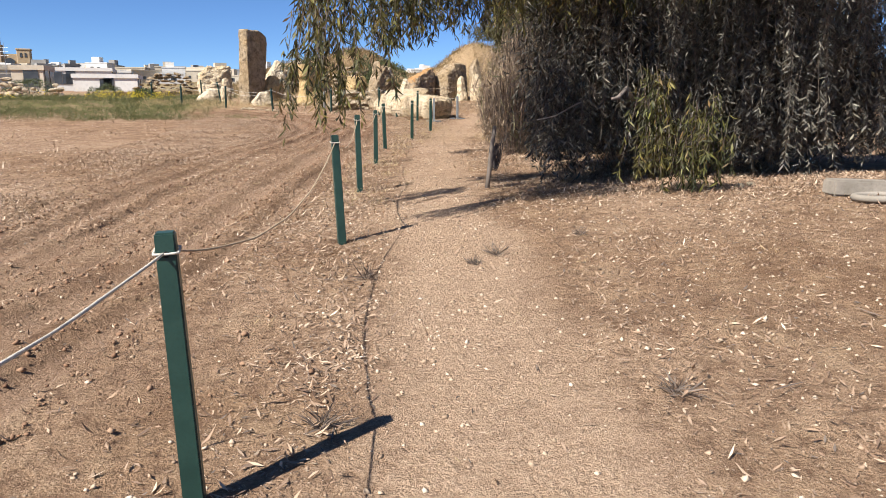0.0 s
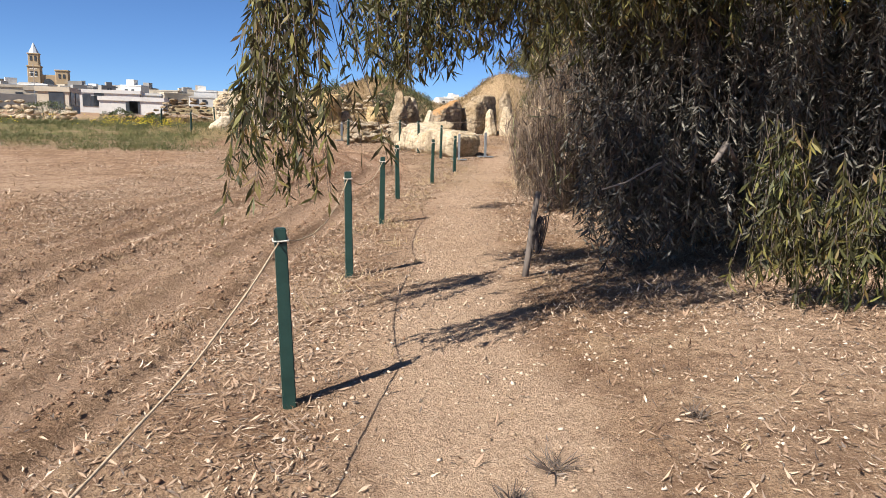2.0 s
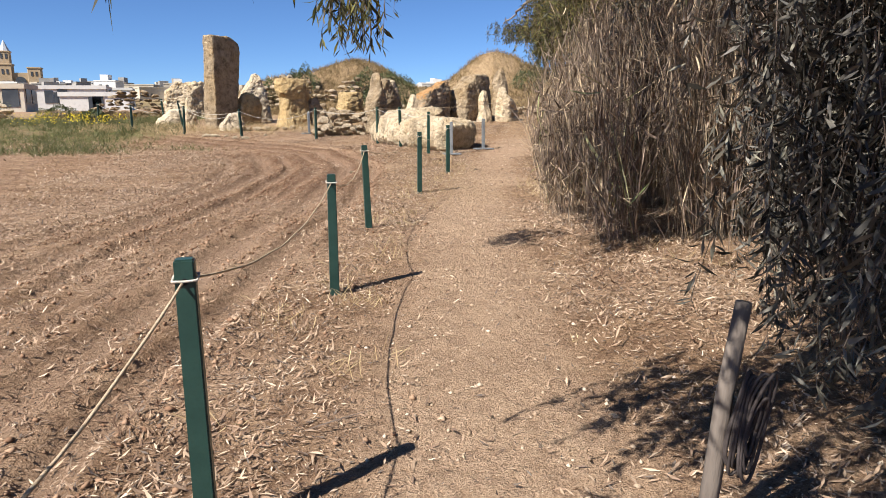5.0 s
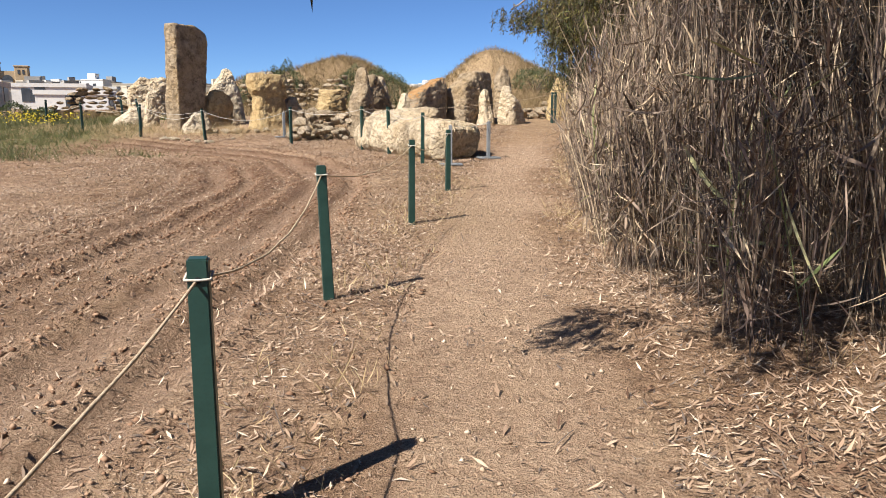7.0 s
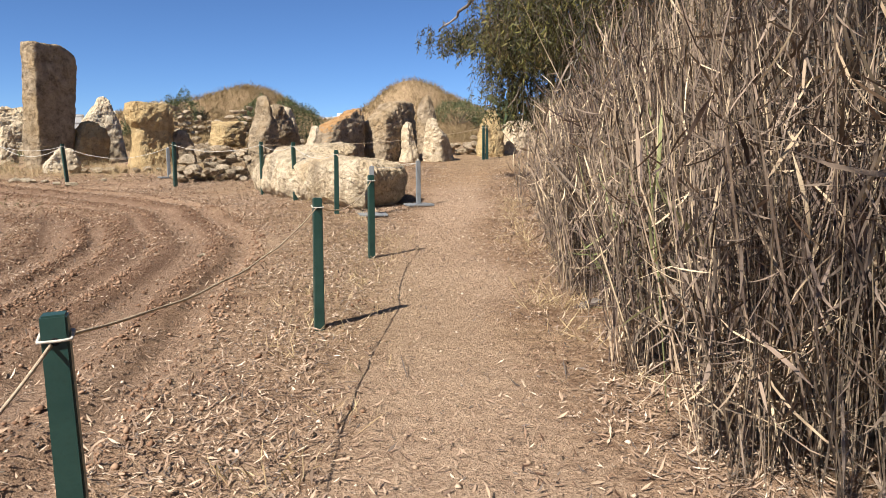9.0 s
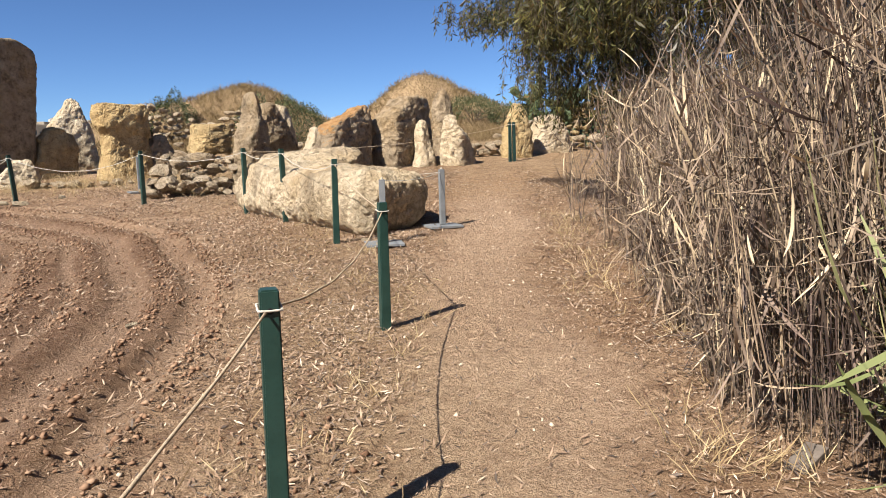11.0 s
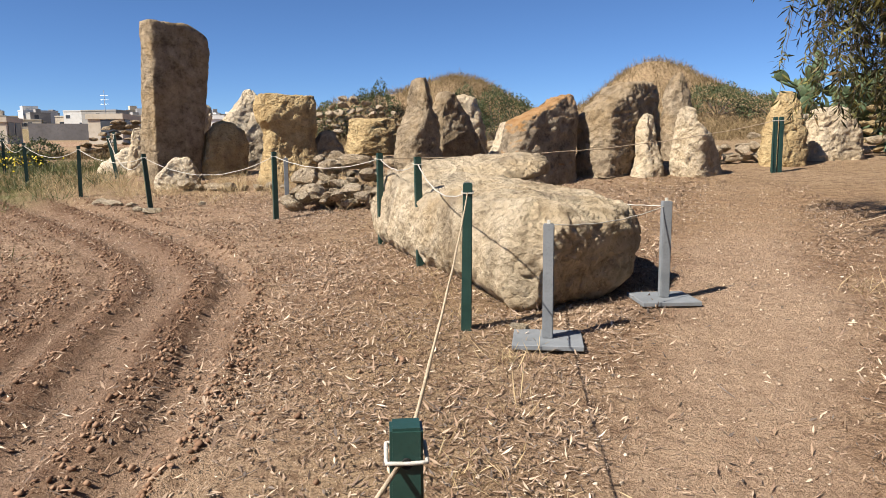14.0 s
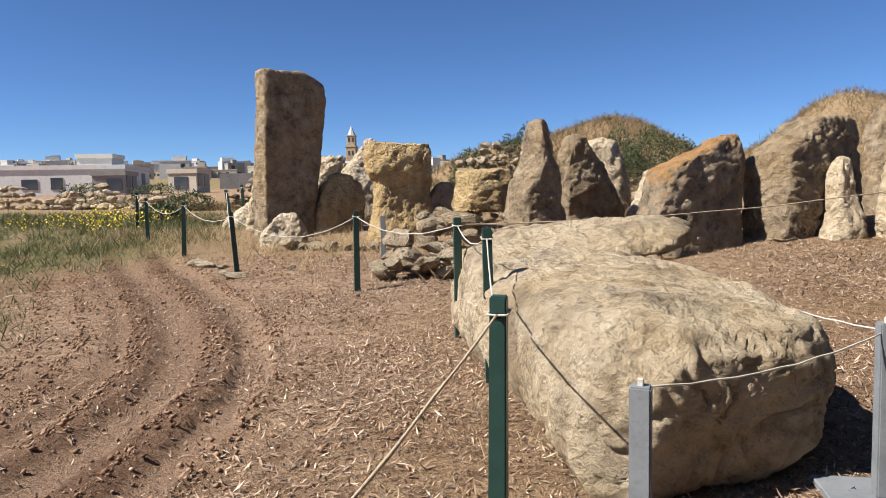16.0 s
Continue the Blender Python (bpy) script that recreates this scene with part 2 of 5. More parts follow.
def quads(name, verts, quad_array, material, smooth=False):
    """A mesh from numpy arrays: vertices (n, 3) and faces (m, k)."""
    me = bpy.data.meshes.new(name)
    m, k = quad_array.shape
    me.vertices.add(len(verts))
    me.vertices.foreach_set("co", np.ascontiguousarray(verts, dtype=np.float32).ravel())
    me.loops.add(m * k)
    me.loops.foreach_set("vertex_index", np.ascontiguousarray(quad_array, dtype=np.int32).ravel())
    me.polygons.add(m)
    me.polygons.foreach_set("loop_start", np.arange(0, m * k, k, dtype=np.int32))
    me.polygons.foreach_set("loop_total", np.full(m, k, dtype=np.int32))
    if smooth:
        me.polygons.foreach_set("use_smooth", np.ones(m, dtype=bool))
    me.materials.append(material)
    me.update(calc_edges=True)
    me.validate()
    return me


def link_part(name, me, parent=None, label="", at=None):
    ob = new(name, me)
    if parent is not None:
        ob.parent = parent
    if at is not None:
        ob.matrix_basis = at
    if label:
        ob["label"] = label
    return ob


def part(name, bm, material, parent=None, label="", at=None, smooth=False):
    me = bpy.data.meshes.new(name)
    bm.to_mesh(me)
    bm.free()
    me.materials.append(material)
    if smooth:
        me.polygons.foreach_set("use_smooth", [True] * len(me.polygons))
    return link_part(name, me, parent, label, at)


def empty(name, m, label, category, group="", kind=""):
    ob = new(name)
    ob.matrix_basis = m
    return tagged(ob, label, category, group, kind)


def box_bm(sx, sy, sz, bevel=0.0, z0=0.0, segments=1):
    bm = bmesh.new()
    bmesh.ops.create_cube(bm, size=1.0)
    bmesh.ops.scale(bm, vec=(sx, sy, sz), verts=bm.verts)
    bmesh.ops.translate(bm, vec=(0, 0, sz / 2 + z0), verts=bm.verts)
    if bevel:
        bmesh.ops.bevel(bm, geom=bm.edges[:], offset=bevel, segments=segments, affect="EDGES")
    return bm


def tube(points, radii, sides=6):
    """Vertices and quads of a tube along points."""
    pts = [Vector(p) for p in points]
    verts, faces = [], []
    side = None
    for i, p in enumerate(pts):
        d = (pts[min(i + 1, len(pts) - 1)] - pts[max(i - 1, 0)]).normalized()
        if side is None:
            side = d.orthogonal().normalized()
        side = (side - d * side.dot(d)).normalized()
        up = d.cross(side)
        r = radii[i] if hasattr(radii, "__len__") else radii
        for k in range(sides):
            a = 2 * math.pi * k / sides
            verts.append(p + (side * math.cos(a) + up * math.sin(a)) * r)
    for i in range(len(pts) - 1):
        for k in range(sides):
            a, b = i * sides + k, i * sides + (k + 1) % sides
            faces.append((a, b, b + sides, a + sides))
    faces.append(tuple(range(sides))[::-1])
    faces.append(tuple(range((len(pts) - 1) * sides, len(pts) * sides)))
    return verts, faces


# ---- ground ----
GY = np.array([-60, 0, 6, 9, 12.7, 15.3, 18.5, 21.3, 22.5, 25, 28.2, 30.5, 33, 36, 40, 50, 80, 160, 500, 700, 1200, 4000])
GZ = np.array([-0.6, 0.03, 0.32, 0.39, 0.52, 0.615, 0.655, 0.765, 0.82, 1.0, 1.17, 1.34, 1.62, 1.93, 2.15, 2.4, 3.0, 5.0, 18, 28, 55, 60])
SY = np.array([0, 7, 10, 15, 24, 28, 33, 50, 80])
SL = np.array([0.0, 0.08, 0.03, 0.012, 0.012, 0.02, 0.04, 0.03, 0])
TRACK = np.array([(-3.3, 0), (-2.5, 5), (-1.75, 9), (-0.95, 14), (-0.2, 19), (0.28, 22.5), (0.1, 24.4), (-0.45, 26.3), (-1.55, 28.1), (-3.3, 29.8), (-5.3, 31.8), (-8.0, 34.4), (-11.3, 37.5), (-18, 43)])


def smooth_line(points, times=3):
    p = points
    for _ in range(times):
        q = np.empty((2 * len(p), 2))
        q[0], q[-1] = p[0], p[-1]
        q[1:-1:2], q[2:-1:2] = 0.75 * p[:-1] + 0.25 * p[1:], 0.25 * p[:-1] + 0.75 * p[1:]
        p = q
    return p


TRACK_LINE = smooth_line(TRACK, 2)


def off_track(x, y):
    """Signed distance to the middle of the wheel track (right of it is positive)."""
    best, sign = np.full(np.shape(x), 1e9), np.zeros(np.shape(x))
    for (ax, ay), (bx, by) in zip(TRACK_LINE[:-1], TRACK_LINE[1:]):
        dx, dy = bx - ax, by - ay
        k = np.clip(((x - ax) * dx + (y - ay) * dy) / (dx * dx + dy * dy), 0, 1)
        ex, ey = x - ax - k * dx, y - ay - k * dy
        d = np.hypot(ex, ey)
        s = np.sign(ex * dy - ey * dx)
        sign = np.where(d < best, s, sign)
        best = np.minimum(best, d)
    return best * sign


def wave(x, y, seed, scale):
    """Cheap smooth noise, about -1 to 1, from a few crossing waves."""
    rng = np.random.RandomState(seed)
    out = np.zeros(np.shape(x))
    for i in range(7):
        a, f, ph = rng.uniform(0, 6.283), rng.uniform(0.6, 1.8) * scale, rng.uniform(0, 6.283)
        out = out + np.sin((x * math.cos(a) + y * math.sin(a)) * f + ph + 1.3 * np.sin((x * math.sin(a) - y * math.cos(a)) * f * 0.7 + ph * 2))
    return out / 4.0


def soft(x, a, b):
    k = np.clip((x - a) / (b - a), 0, 1)
    return k * k * (3 - 2 * k)


def ground_base(x, y):
    x, y = np.asarray(x, float), np.asarray(y, float)
    side = np.maximum(np.abs(x) - 30, 0)
    far = np.where(side > 0, np.sqrt(np.maximum(y, 0) ** 2 + side ** 2), y)
    z = np.interp(far, GY, GZ) + np.interp(y, SY, SL) * 6 * np.tanh((x - 1) / 6)
    for cx, cy, h, rx, ry in ((1.7, 53, 2.95, 3.5, 4.0), (9.8, 52, 3.15, 2.9, 3.6), (-3.4, 51, 1.8, 3.2, 3.2), (14.5, 51, 1.5, 3.5, 4)):
        z = z + h * np.exp(-(((x - cx) / rx) ** 2 + ((y - cy) / ry) ** 2))
    return z


RUTS = ((-1.95, 0.13, 0.040), (-1.18, 0.16, 0.058), (-0.66, 0.11, 0.045), (-0.05, 0.07, 0.026), (0.48, 0.16, 0.058), (1.10, 0.12, 0.062))


def ground_z(x, y):
    x, y = np.asarray(x, float), np.asarray(y, float)
    z = ground_base(x, y)
    near = soft(45 - np.hypot(x, y - 18), 0, 15)
    crisp = 0.6 + 0.4 * wave(x, y, 7, 2.2)
    d = off_track(x, y)
    d = d + 0.07 * wave(x, y, 5, 1.1)
    rut = np.zeros(np.shape(x))
    for at, w, deep in RUTS:
        deep = deep * (soft(27.0 - y, 0, 3) if at < -0.3 else 1.0)
        rut -= deep * np.exp(-((d - at) / (1.15 * w)) ** 4)
        rut += 0.5 * deep * crisp * (np.exp(-((d - at - 1.7 * w) / (0.5 * w)) ** 2) + np.exp(-((d - at + 1.7 * w) / (0.5 * w)) ** 2))
    z = z + rut * near
    rough = 0.012 * wave(x, y, 1, 3.0) + 0.007 * wave(x, y, 2, 9.0) + 0.006 * wave(x, y, 3, 26.0) + 0.004 * wave(x, y, 6, 44.0)
    z = z + rough * near * (1 - 0.55 * soft(1.0 - np.abs(x - path_x(y)), 0, 0.6))
    return z


def path_x(y):
    return np.interp(y, [-5, 0, 6, 12, 18, 23, 26, 31, 36], [0.1, 0.45, 0.95, 1.62, 2.75, 4.1, 5.2, 6.8, 9.0])


def gz(x, y):
    return float(ground_z(x, y))


def steps(edges):
    """Grid lines from rows of (start, end, spacing)."""
    out = []
    for a, b, s in edges:
        out.extend(np.linspace(a, b, max(2, int(round((b - a) / s)) + 1))[:-1])
    return np.array(out + [edges[-1][1]])


def build_ground():
    xs = steps(((-4000, -600, 400), (-600, -100, 50), (-100, -30, 5), (-30, -9, 0.6), (-9, -5, 0.16), (-5, 6.5, 0.05), (6.5, 12, 0.25), (12, 40, 1.5), (40, 120, 8), (120, 800, 80), (800, 4000, 400)))
    ys = steps(((-4000, -300, 400), (-300, -40, 30), (-40, -4, 2), (-4, 1.5, 0.3), (1.5, 29, 0.055), (29, 34, 0.12), (34, 62, 0.5), (62, 130, 4), (130, 700, 30), (700, 1400, 100), (1400, 4500, 500)))
    x, y = np.meshgrid(xs, ys)
    z = ground_z(x, y)
    nx, ny = len(xs), len(ys)
    i = (np.arange(ny - 1)[:, None] * nx + np.arange(nx - 1)[None]).ravel()
    me = quads("ground", np.stack((x.ravel(), y.ravel(), z.ravel()), 1), np.stack((i, i + 1, i + nx + 1, i + nx), 1), M_GROUND, True)
    d = off_track(x, y)
    masks = {
        "track": soft(1.75 - np.abs(d + 0.3), 0, 0.7) * np.maximum(soft(d, -0.4, 0.1), soft(28 - y, 0, 3)) * soft(55 - y, 0, 10) * (0.15 + 0.85 * soft(y, 16, 22)),
        "rut": np.clip(sum(np.exp(-((d + 0.07 * wave(x, y, 5, 1.1) - a) / (1.15 * w)) ** 4) * (soft(27.0 - y, 0, 3) if a < -0.3 else 1.0) for a, w, _ in RUTS), 0, 1) * soft(45 - y, 0, 10),
        "path": soft(0.86 - np.abs(x - path_x(y) + 0.16 * wave(x, y, 8, 1.3) + 0.07 * wave(x, y, 9, 5.0)), 0, 0.6) * soft(y, -6, -2) * soft(33 - y, 0, 4) * (0.75 + 0.25 * soft(11 - y, 0, 5)),
        "red": 0.55 * np.exp(-(((x - 6.5) / 2.6) ** 2 + ((y - 30.2) / 1.6) ** 2)),
        "straw": np.clip(soft(y, 36, 44) * soft(75 - y, 0, 10) + 0.7 * np.exp(-(((x + 4) / 3.5) ** 2 + ((y - 33.5) / 1.3) ** 2)) + 0.55 * soft(y, 27, 30) * soft(x, -1, 2) + 0.5 * np.exp(-(((x - 1.2 - 0.06 * y) / 0.9) ** 2)) * soft(y, 16, 20) * soft(31 - y, 0, 3), 0, 1),
        "green": np.clip(0.5 * soft(-d, 0.5, 1.8) * soft(y, 26.5, 30) * soft(40 - y, 0, 4) + soft(-x, 4.5, 7.5) * soft(y, 30.8, 32.5) * soft(40 - y, 0, 4) + soft(y, 85, 160) * 0.75, 0, 1),
    }
    for key, value in masks.items():
        me.attributes.new(key, "FLOAT", "POINT").data.foreach_set("value", np.ascontiguousarray(value.ravel(), dtype=np.float32))
    return tagged(new("ground", me), "dry reddish-brown soil with wheel ruts and a trodden path", "ground", kind="structure")


GROUND = build_ground()


# ---- stones ----
def fbm(p, scale, seed):
    q = Vector(p) * scale + Vector((seed * 17.3, seed * 5.1, seed * 9.7))
    return noise.fractal(q, 0.9, 2.1, 5)


def loft(name, rows, material, seed, power=3.6, around=110, along=64, cap=0.12, lumps=0.06, chips=0.022, standing=True, cuts=8):
    """A weathered block: rows of (station, low1, high1, low2, high2), lofted with rounded ends and broken by lumps and chips.
    Standing blocks run up z; lying ones run along y, with low2 and high2 as heights."""
    r = np.array(rows, float)
    s0, s1 = r[0, 0], r[-1, 0]
    t = np.linspace(s0, s1, along)
    fine = np.stack([np.interp(t, r[:, 0], r[:, k]) for k in range(5)], 1)
    kernel = np.array([1, 2, 3, 2, 1]) / 9.0
    for k in range(1, 5):
        fine[:, k] = np.convolve(np.pad(fine[:, k], 2, mode="edge"), kernel, "valid")
    scales = np.ones(along)
    extra = 16
    a = np.arccos(np.linspace(1, 0, extra + 1)[1:])
    heads = np.repeat(fine[-1:], extra, 0)
    heads[:, 0] = s1 + cap * np.sin(a)
    tails = np.repeat(fine[:1], extra, 0)[::-1]
    low = 0.0 if standing else cap
    tails[:, 0] = s0 - low * np.sin(a[::-1])
    fine = np.concatenate((tails, fine, heads))
    scales = np.concatenate((np.cos(a[::-1]) if not standing else np.linspace(0.0, 0.97, extra), scales, np.cos(a)))
    ang = np.linspace(0, 2 * math.pi, 4001)
    cx, cy = np.cos(ang), np.sin(ang)
    ex, ey = np.sign(cx) * np.abs(cx) ** (2 / power), np.sign(cy) * np.abs(cy) ** (2 / power)
    wide, deep = np.mean(r[:, 2] - r[:, 1]), np.mean(r[:, 4] - r[:, 3])
    run = np.concatenate(((0,), np.cumsum(np.hypot(np.diff(ex) * wide, np.diff(ey) * deep))))
    even = np.linspace(0, run[-1], around, endpoint=False)
    ex, ey = np.interp(even, run, ex), np.interp(even, run, ey)
    verts = []
    for row, sc in zip(fine, scales):
        st, a1, b1, a2, b2 = row
        u = (a1 + b1) / 2 + (b1 - a1) / 2 * sc * ex
        v = (a2 + b2) / 2 + (b2 - a2) / 2 * sc * ey
        w = np.full(around, st)
        verts.append(np.stack((u, v, w), 1) if standing else np.stack((u, w, v), 1))
    n = len(verts)
    verts = np.concatenate(verts)
    rng = np.random.RandomState(seed + 100)
    mid = (verts.max(0) + verts.min(0)) / 2
    for _ in range(cuts):
        d = rng.normal(0, 1, 3) * ((1, 1, 0.22) if standing else (1, 0.8, 0.8))
        if standing and d[2] < 0 or not standing and d[2] < -0.2:
            d[2] = abs(d[2])
        d /= np.linalg.norm(d)
        reach = (verts - mid) @ d
        over = reach - reach.max() * rng.uniform(0.84, 0.95)
        verts = verts - np.outer(np.maximum(over, 0) * 0.96, d)
    i = (np.arange(n - 1)[:, None] * around + np.arange(around)[None]).ravel()
    j = (np.arange(n - 1)[:, None] * around + (np.arange(around)[None] + 1) % around).ravel()
    faces = np.stack((i, j, j + around, i + around), 1)
    if not standing:
        faces = faces[:, ::-1]
    me = quads(name, verts, faces, material, True)
    bm = bmesh.new()
    bm.from_mesh(me)
    bmesh.ops.remove_doubles(bm, verts=bm.verts, dist=0.0005)
    bm.normal_update()
    moved = []
    for v in bm.verts:
        p = v.co
        d = lumps * fbm(p, 0.9, seed) + 0.45 * lumps * fbm(p, 2.4, seed + 3)
        ridge = abs(noise.noise(p * 5.5 + Vector((seed, 0, 0))))
        d += chips * fbm(p, 5.0, seed + 7) - chips * 1.3 * max(0.0, 0.16 - ridge) * 5 + 0.35 * chips * fbm(p, 14.0, seed + 11)
        moved.append(p + v.normal * d)
    for v, p in zip(bm.verts, moved):
        v.co = p
    bm.to_mesh(me)
    bm.free()
    me.polygons.foreach_set("use_smooth", [True] * len(me.polygons))
    me.update()
    return me


def megalith(x, y, yaw, rows, material, seed, label, sink=0.12, lean=0.0, tip=0.0, name="standing_stone", **kw):
    ob = new(name, loft(name, rows, material, seed, **kw))
    ob.matrix_basis = pose(x, y, gz(x, y) - sink, lean, tip, yaw)
    return tagged(ob, label, "standing stone" if name == "standing_stone" else "boulder", "temple stones")


# rows: height, left, right, front, back
megalith(-3.72, 35.28, 50, ((0, -0.75, 0.31, -0.39, 0.36), (0.72, -0.77, 0.39, -0.36, 0.34), (1.82, -0.77, 0.59, -0.32, 0.29), (2.72, -0.7, 0.7, -0.3, 0.28), (3.07, -0.68, 0.72, -0.28, 0.27), (3.28, -0.68, 0.61, -0.27, 0.25), (3.4, -0.64, 0.17, -0.24, 0.22)), M_STONE_DARK, 1, "tall upright grey limestone slab with slanting weathered top", power=6, cap=0.03, cuts=4, lumps=0.03, chips=0.012)
megalith(-3.3, 34.15, 20, ((0, -0.52, 0.46, -0.3, 0.3), (0.3, -0.46, 0.42, -0.28, 0.28), (0.62, -0.22, 0.34, -0.2, 0.2)), M_STONE_PALE, 2, "low pale boulder at the foot of the tall slab", name="boulder", around=72, along=36)
megalith(-3.0, 35.75, 34, ((0, -0.55, 0.6, -0.3, 0.3), (0.8, -0.52, 0.58, -0.28, 0.28), (1.1, -0.3, 0.5, -0.24, 0.24), (1.2, -0.1, 0.35, -0.2, 0.2)), M_STONE_OCHRE, 3, "squat rounded dark limestone block", name="boulder", around=80, along=40)
megalith(-2.85, 37.0, 22, ((0, -0.8, 0.8, -0.35, 0.4), (0.9, -0.75, 0.66, -0.32, 0.35), (1.4, -0.42, 0.46, -0.28, 0.3), (1.9, -0.05, 0.26, -0.2, 0.2)), M_STONE_PALE, 4, "pale pointed limestone boulder behind the slab", name="boulder", around=80, along=44)
megalith(-1.15, 34.55, 30, ((0, -0.58, 0.58, -0.43, 0.41), (0.62, -0.5, 0.58, -0.38, 0.36), (1.12, -0.46, 0.6, -0.36, 0.34), (1.32, -0.62, 0.6, -0.42, 0.39), (1.72, -0.62, 0.6, -0.42, 0.39), (1.84, -0.58, 0.55, -0.36, 0.34)), M_STONE_OCHRE, 5, "honey-coloured mushroom-shaped limestone block with overhanging head", power=4.5, cap=0.05, cuts=4)
megalith(-0.35, 34.9, 25, ((0, -0.35, 0.4, -0.3, 0.3), (0.7, -0.32, 0.3, -0.25, 0.25), (0.95, -0.2, 0.15, -0.2, 0.2)), M_STONE_DARK, 6, "low broken stone beside the honey-coloured block", name="boulder", around=64, along=32)
megalith(1.97, 31.85, 44, ((0, -0.57, 0.24, -0.36, 0.31), (0.8, -0.55, 0.2, -0.34, 0.3), (1.15, -0.52, 0.17, -0.32, 0.27), (1.5, -0.28, 0.12, -0.3, 0.26), (1.8, -0.24, 0.08, -0.27, 0.23), (1.94, -0.19, 0.04, -0.22, 0.2)), M_STONE_DARK, 7, "tapering upright limestone pillar with rounded head", cuts=4, cap=0.08)
megalith(2.45, 33.35, 42, ((0, -0.55, 0.7, -0.28, 0.3), (0.6, -0.55, 0.55, -0.26, 0.28), (1.1, -0.54, 0.24, -0.25, 0.25), (1.62, -0.52, -0.2, -0.2, 0.2)), M_STONE_DARK, 8, "sloping dark limestone slab behind the pillar")
megalith(2.42, 35.2, 10, ((0, -0.5, 0.6, -0.3, 0.3), (0.8, -0.45, 0.5, -0.28, 0.3), (1.5, -0.28, 0.30, -0.25, 0.25)), M_STONE, 9, "rounded limestone block in the rear row", name="boulder", around=72, along=36)
megalith(3.25, 33.9, 35, ((0, -0.3, 0.32, -0.25, 0.25), (0.5, -0.28, 0.25, -0.22, 0.22), (1.0, -0.06, 0.12, -0.14, 0.14)), M_STONE_PALE, 10, "pale pointed stone wedged between larger slabs", name="boulder", around=64, along=32)
megalith(3.92, 32.72, 44, ((0, -1.02, 0.60, -0.37, 0.33), (0.43, -0.97, 0.62, -0.37, 0.33), (1.03, -0.72, 0.70, -0.34, 0.3), (1.23, -0.60, 0.75, -0.32, 0.28), (1.43, -0.06, 0.78, -0.31, 0.27), (1.64, 0.42, 0.78, -0.27, 0.24)), M_STONE_LICHEN, 11, "leaning grey slab with orange lichen on its sloping top", lean=-4, power=6, cuts=4, cap=0.04, chips=0.026)
megalith(5.48, 33.75, 42, ((0, -0.98, 1.12, -0.46, 0.42), (0.57, -1.0, 1.12, -0.44, 0.4), (1.12, -0.95, 1.07, -0.42, 0.38), (1.32, -0.7, 1.06, -0.4, 0.36), (1.52, -0.34, 1.02, -0.38, 0.34), (1.72, -0.12, 0.94, -0.34, 0.3)), M_STONE_DARK, 12, "broad dark grey limestone slab with rounded shoulders", lean=-3, power=6, cuts=4, cap=0.05, chips=0.03)
megalith(5.9, 33.22, 36, ((0, -0.47, 0.18, -0.23, 0.2), (0.29, -0.26, 0.15, -0.22, 0.18), (0.79, -0.17, 0.18, -0.18, 0.15), (1.04, -0.12, 0.17, -0.14, 0.12), (1.17, -0.02, 0.12, -0.11, 0.09)), M_STONE, 13, "small pale slab leaning on the broad stone", lean=-10, name="boulder", around=64, along=36, cap=0.05)
megalith(6.95, 35.6, 30, ((0, -0.3, 0.22, -0.29, 0.26), (1.06, -0.27, 0.18, -0.26, 0.24), (1.56, -0.25, 0.18, -0.23, 0.22), (1.78, -0.1, 0.14, -0.18, 0.17), (1.84, -0.02, 0.11, -0.13, 0.12)), M_STONE_DARK, 14, "upright limestone block with pointed top", name="boulder", around=72, along=40, cap=0.04)
megalith(6.5, 33.05, 40, ((0, -0.12, 0.86, -0.34, 0.39), (0.5, -0.15, 0.67, -0.32, 0.36), (0.85, -0.15, 0.34, -0.3, 0.34), (1.05, -0.2, 0.02, -0.24, 0.27), (1.26, -0.19, -0.05, -0.18, 0.2)), M_STONE, 15, "pale wedge-shaped limestone stone", cap=0.05)
megalith(8.62, 34.25, 10, ((0, -0.42, 0.40, -0.3, 0.3), (0.7, -0.36, 0.36, -0.28, 0.28), (1.3, -0.28, 0.26, -0.22, 0.22), (1.42, -0.2, 0.18, -0.16, 0.16)), M_STONE_OCHRE, 16, "pale upright limestone block at the path's end")
megalith(9.85, 35.1, 6, ((0, -0.58, 0.7, -0.35, 0.35), (0.6, -0.55, 0.66, -0.3, 0.3), (1.05, -0.42, 0.4, -0.24, 0.24)), M_STONE, 17, "grey boulder in the boundary wall", name="boulder")
megalith(-6.65, 42.0, 15, ((0, -1.0, 1.1, -0.5, 0.5), (0.8, -0.95, 1.05, -0.45, 0.45), (1.4, -0.8, 1.05, -0.4, 0.4), (1.75, -0.4, 0.9, -0.3, 0.3)), M_STONE, 18, "pitted rough limestone block beyond the tall slab", chips=0.05, lumps=0.1)
megalith(-5.25, 36.4, 25, ((0, -0.3, 0.3, -0.25, 0.25), (0.6, -0.22, 0.26, -0.2, 0.2), (1.15, -0.1, 0.14, -0.14, 0.14)), M_STONE, 19, "small upright stone behind the tall slab", name="boulder", around=64, along=36)
megalith(-6.1, 37.6, 20, ((0, -0.8, 0.8, -0.4, 0.4), (0.35, -0.6, 0.66, -0.34, 0.34), (0.6, -0.2, 0.4, -0.2, 0.2)), M_STONE_PALE, 20, "low flat pale boulder in dry grass", name="boulder", around=72, along=32)

# the great fallen block: station, left, right, bottom, top
SKEW = 0.236


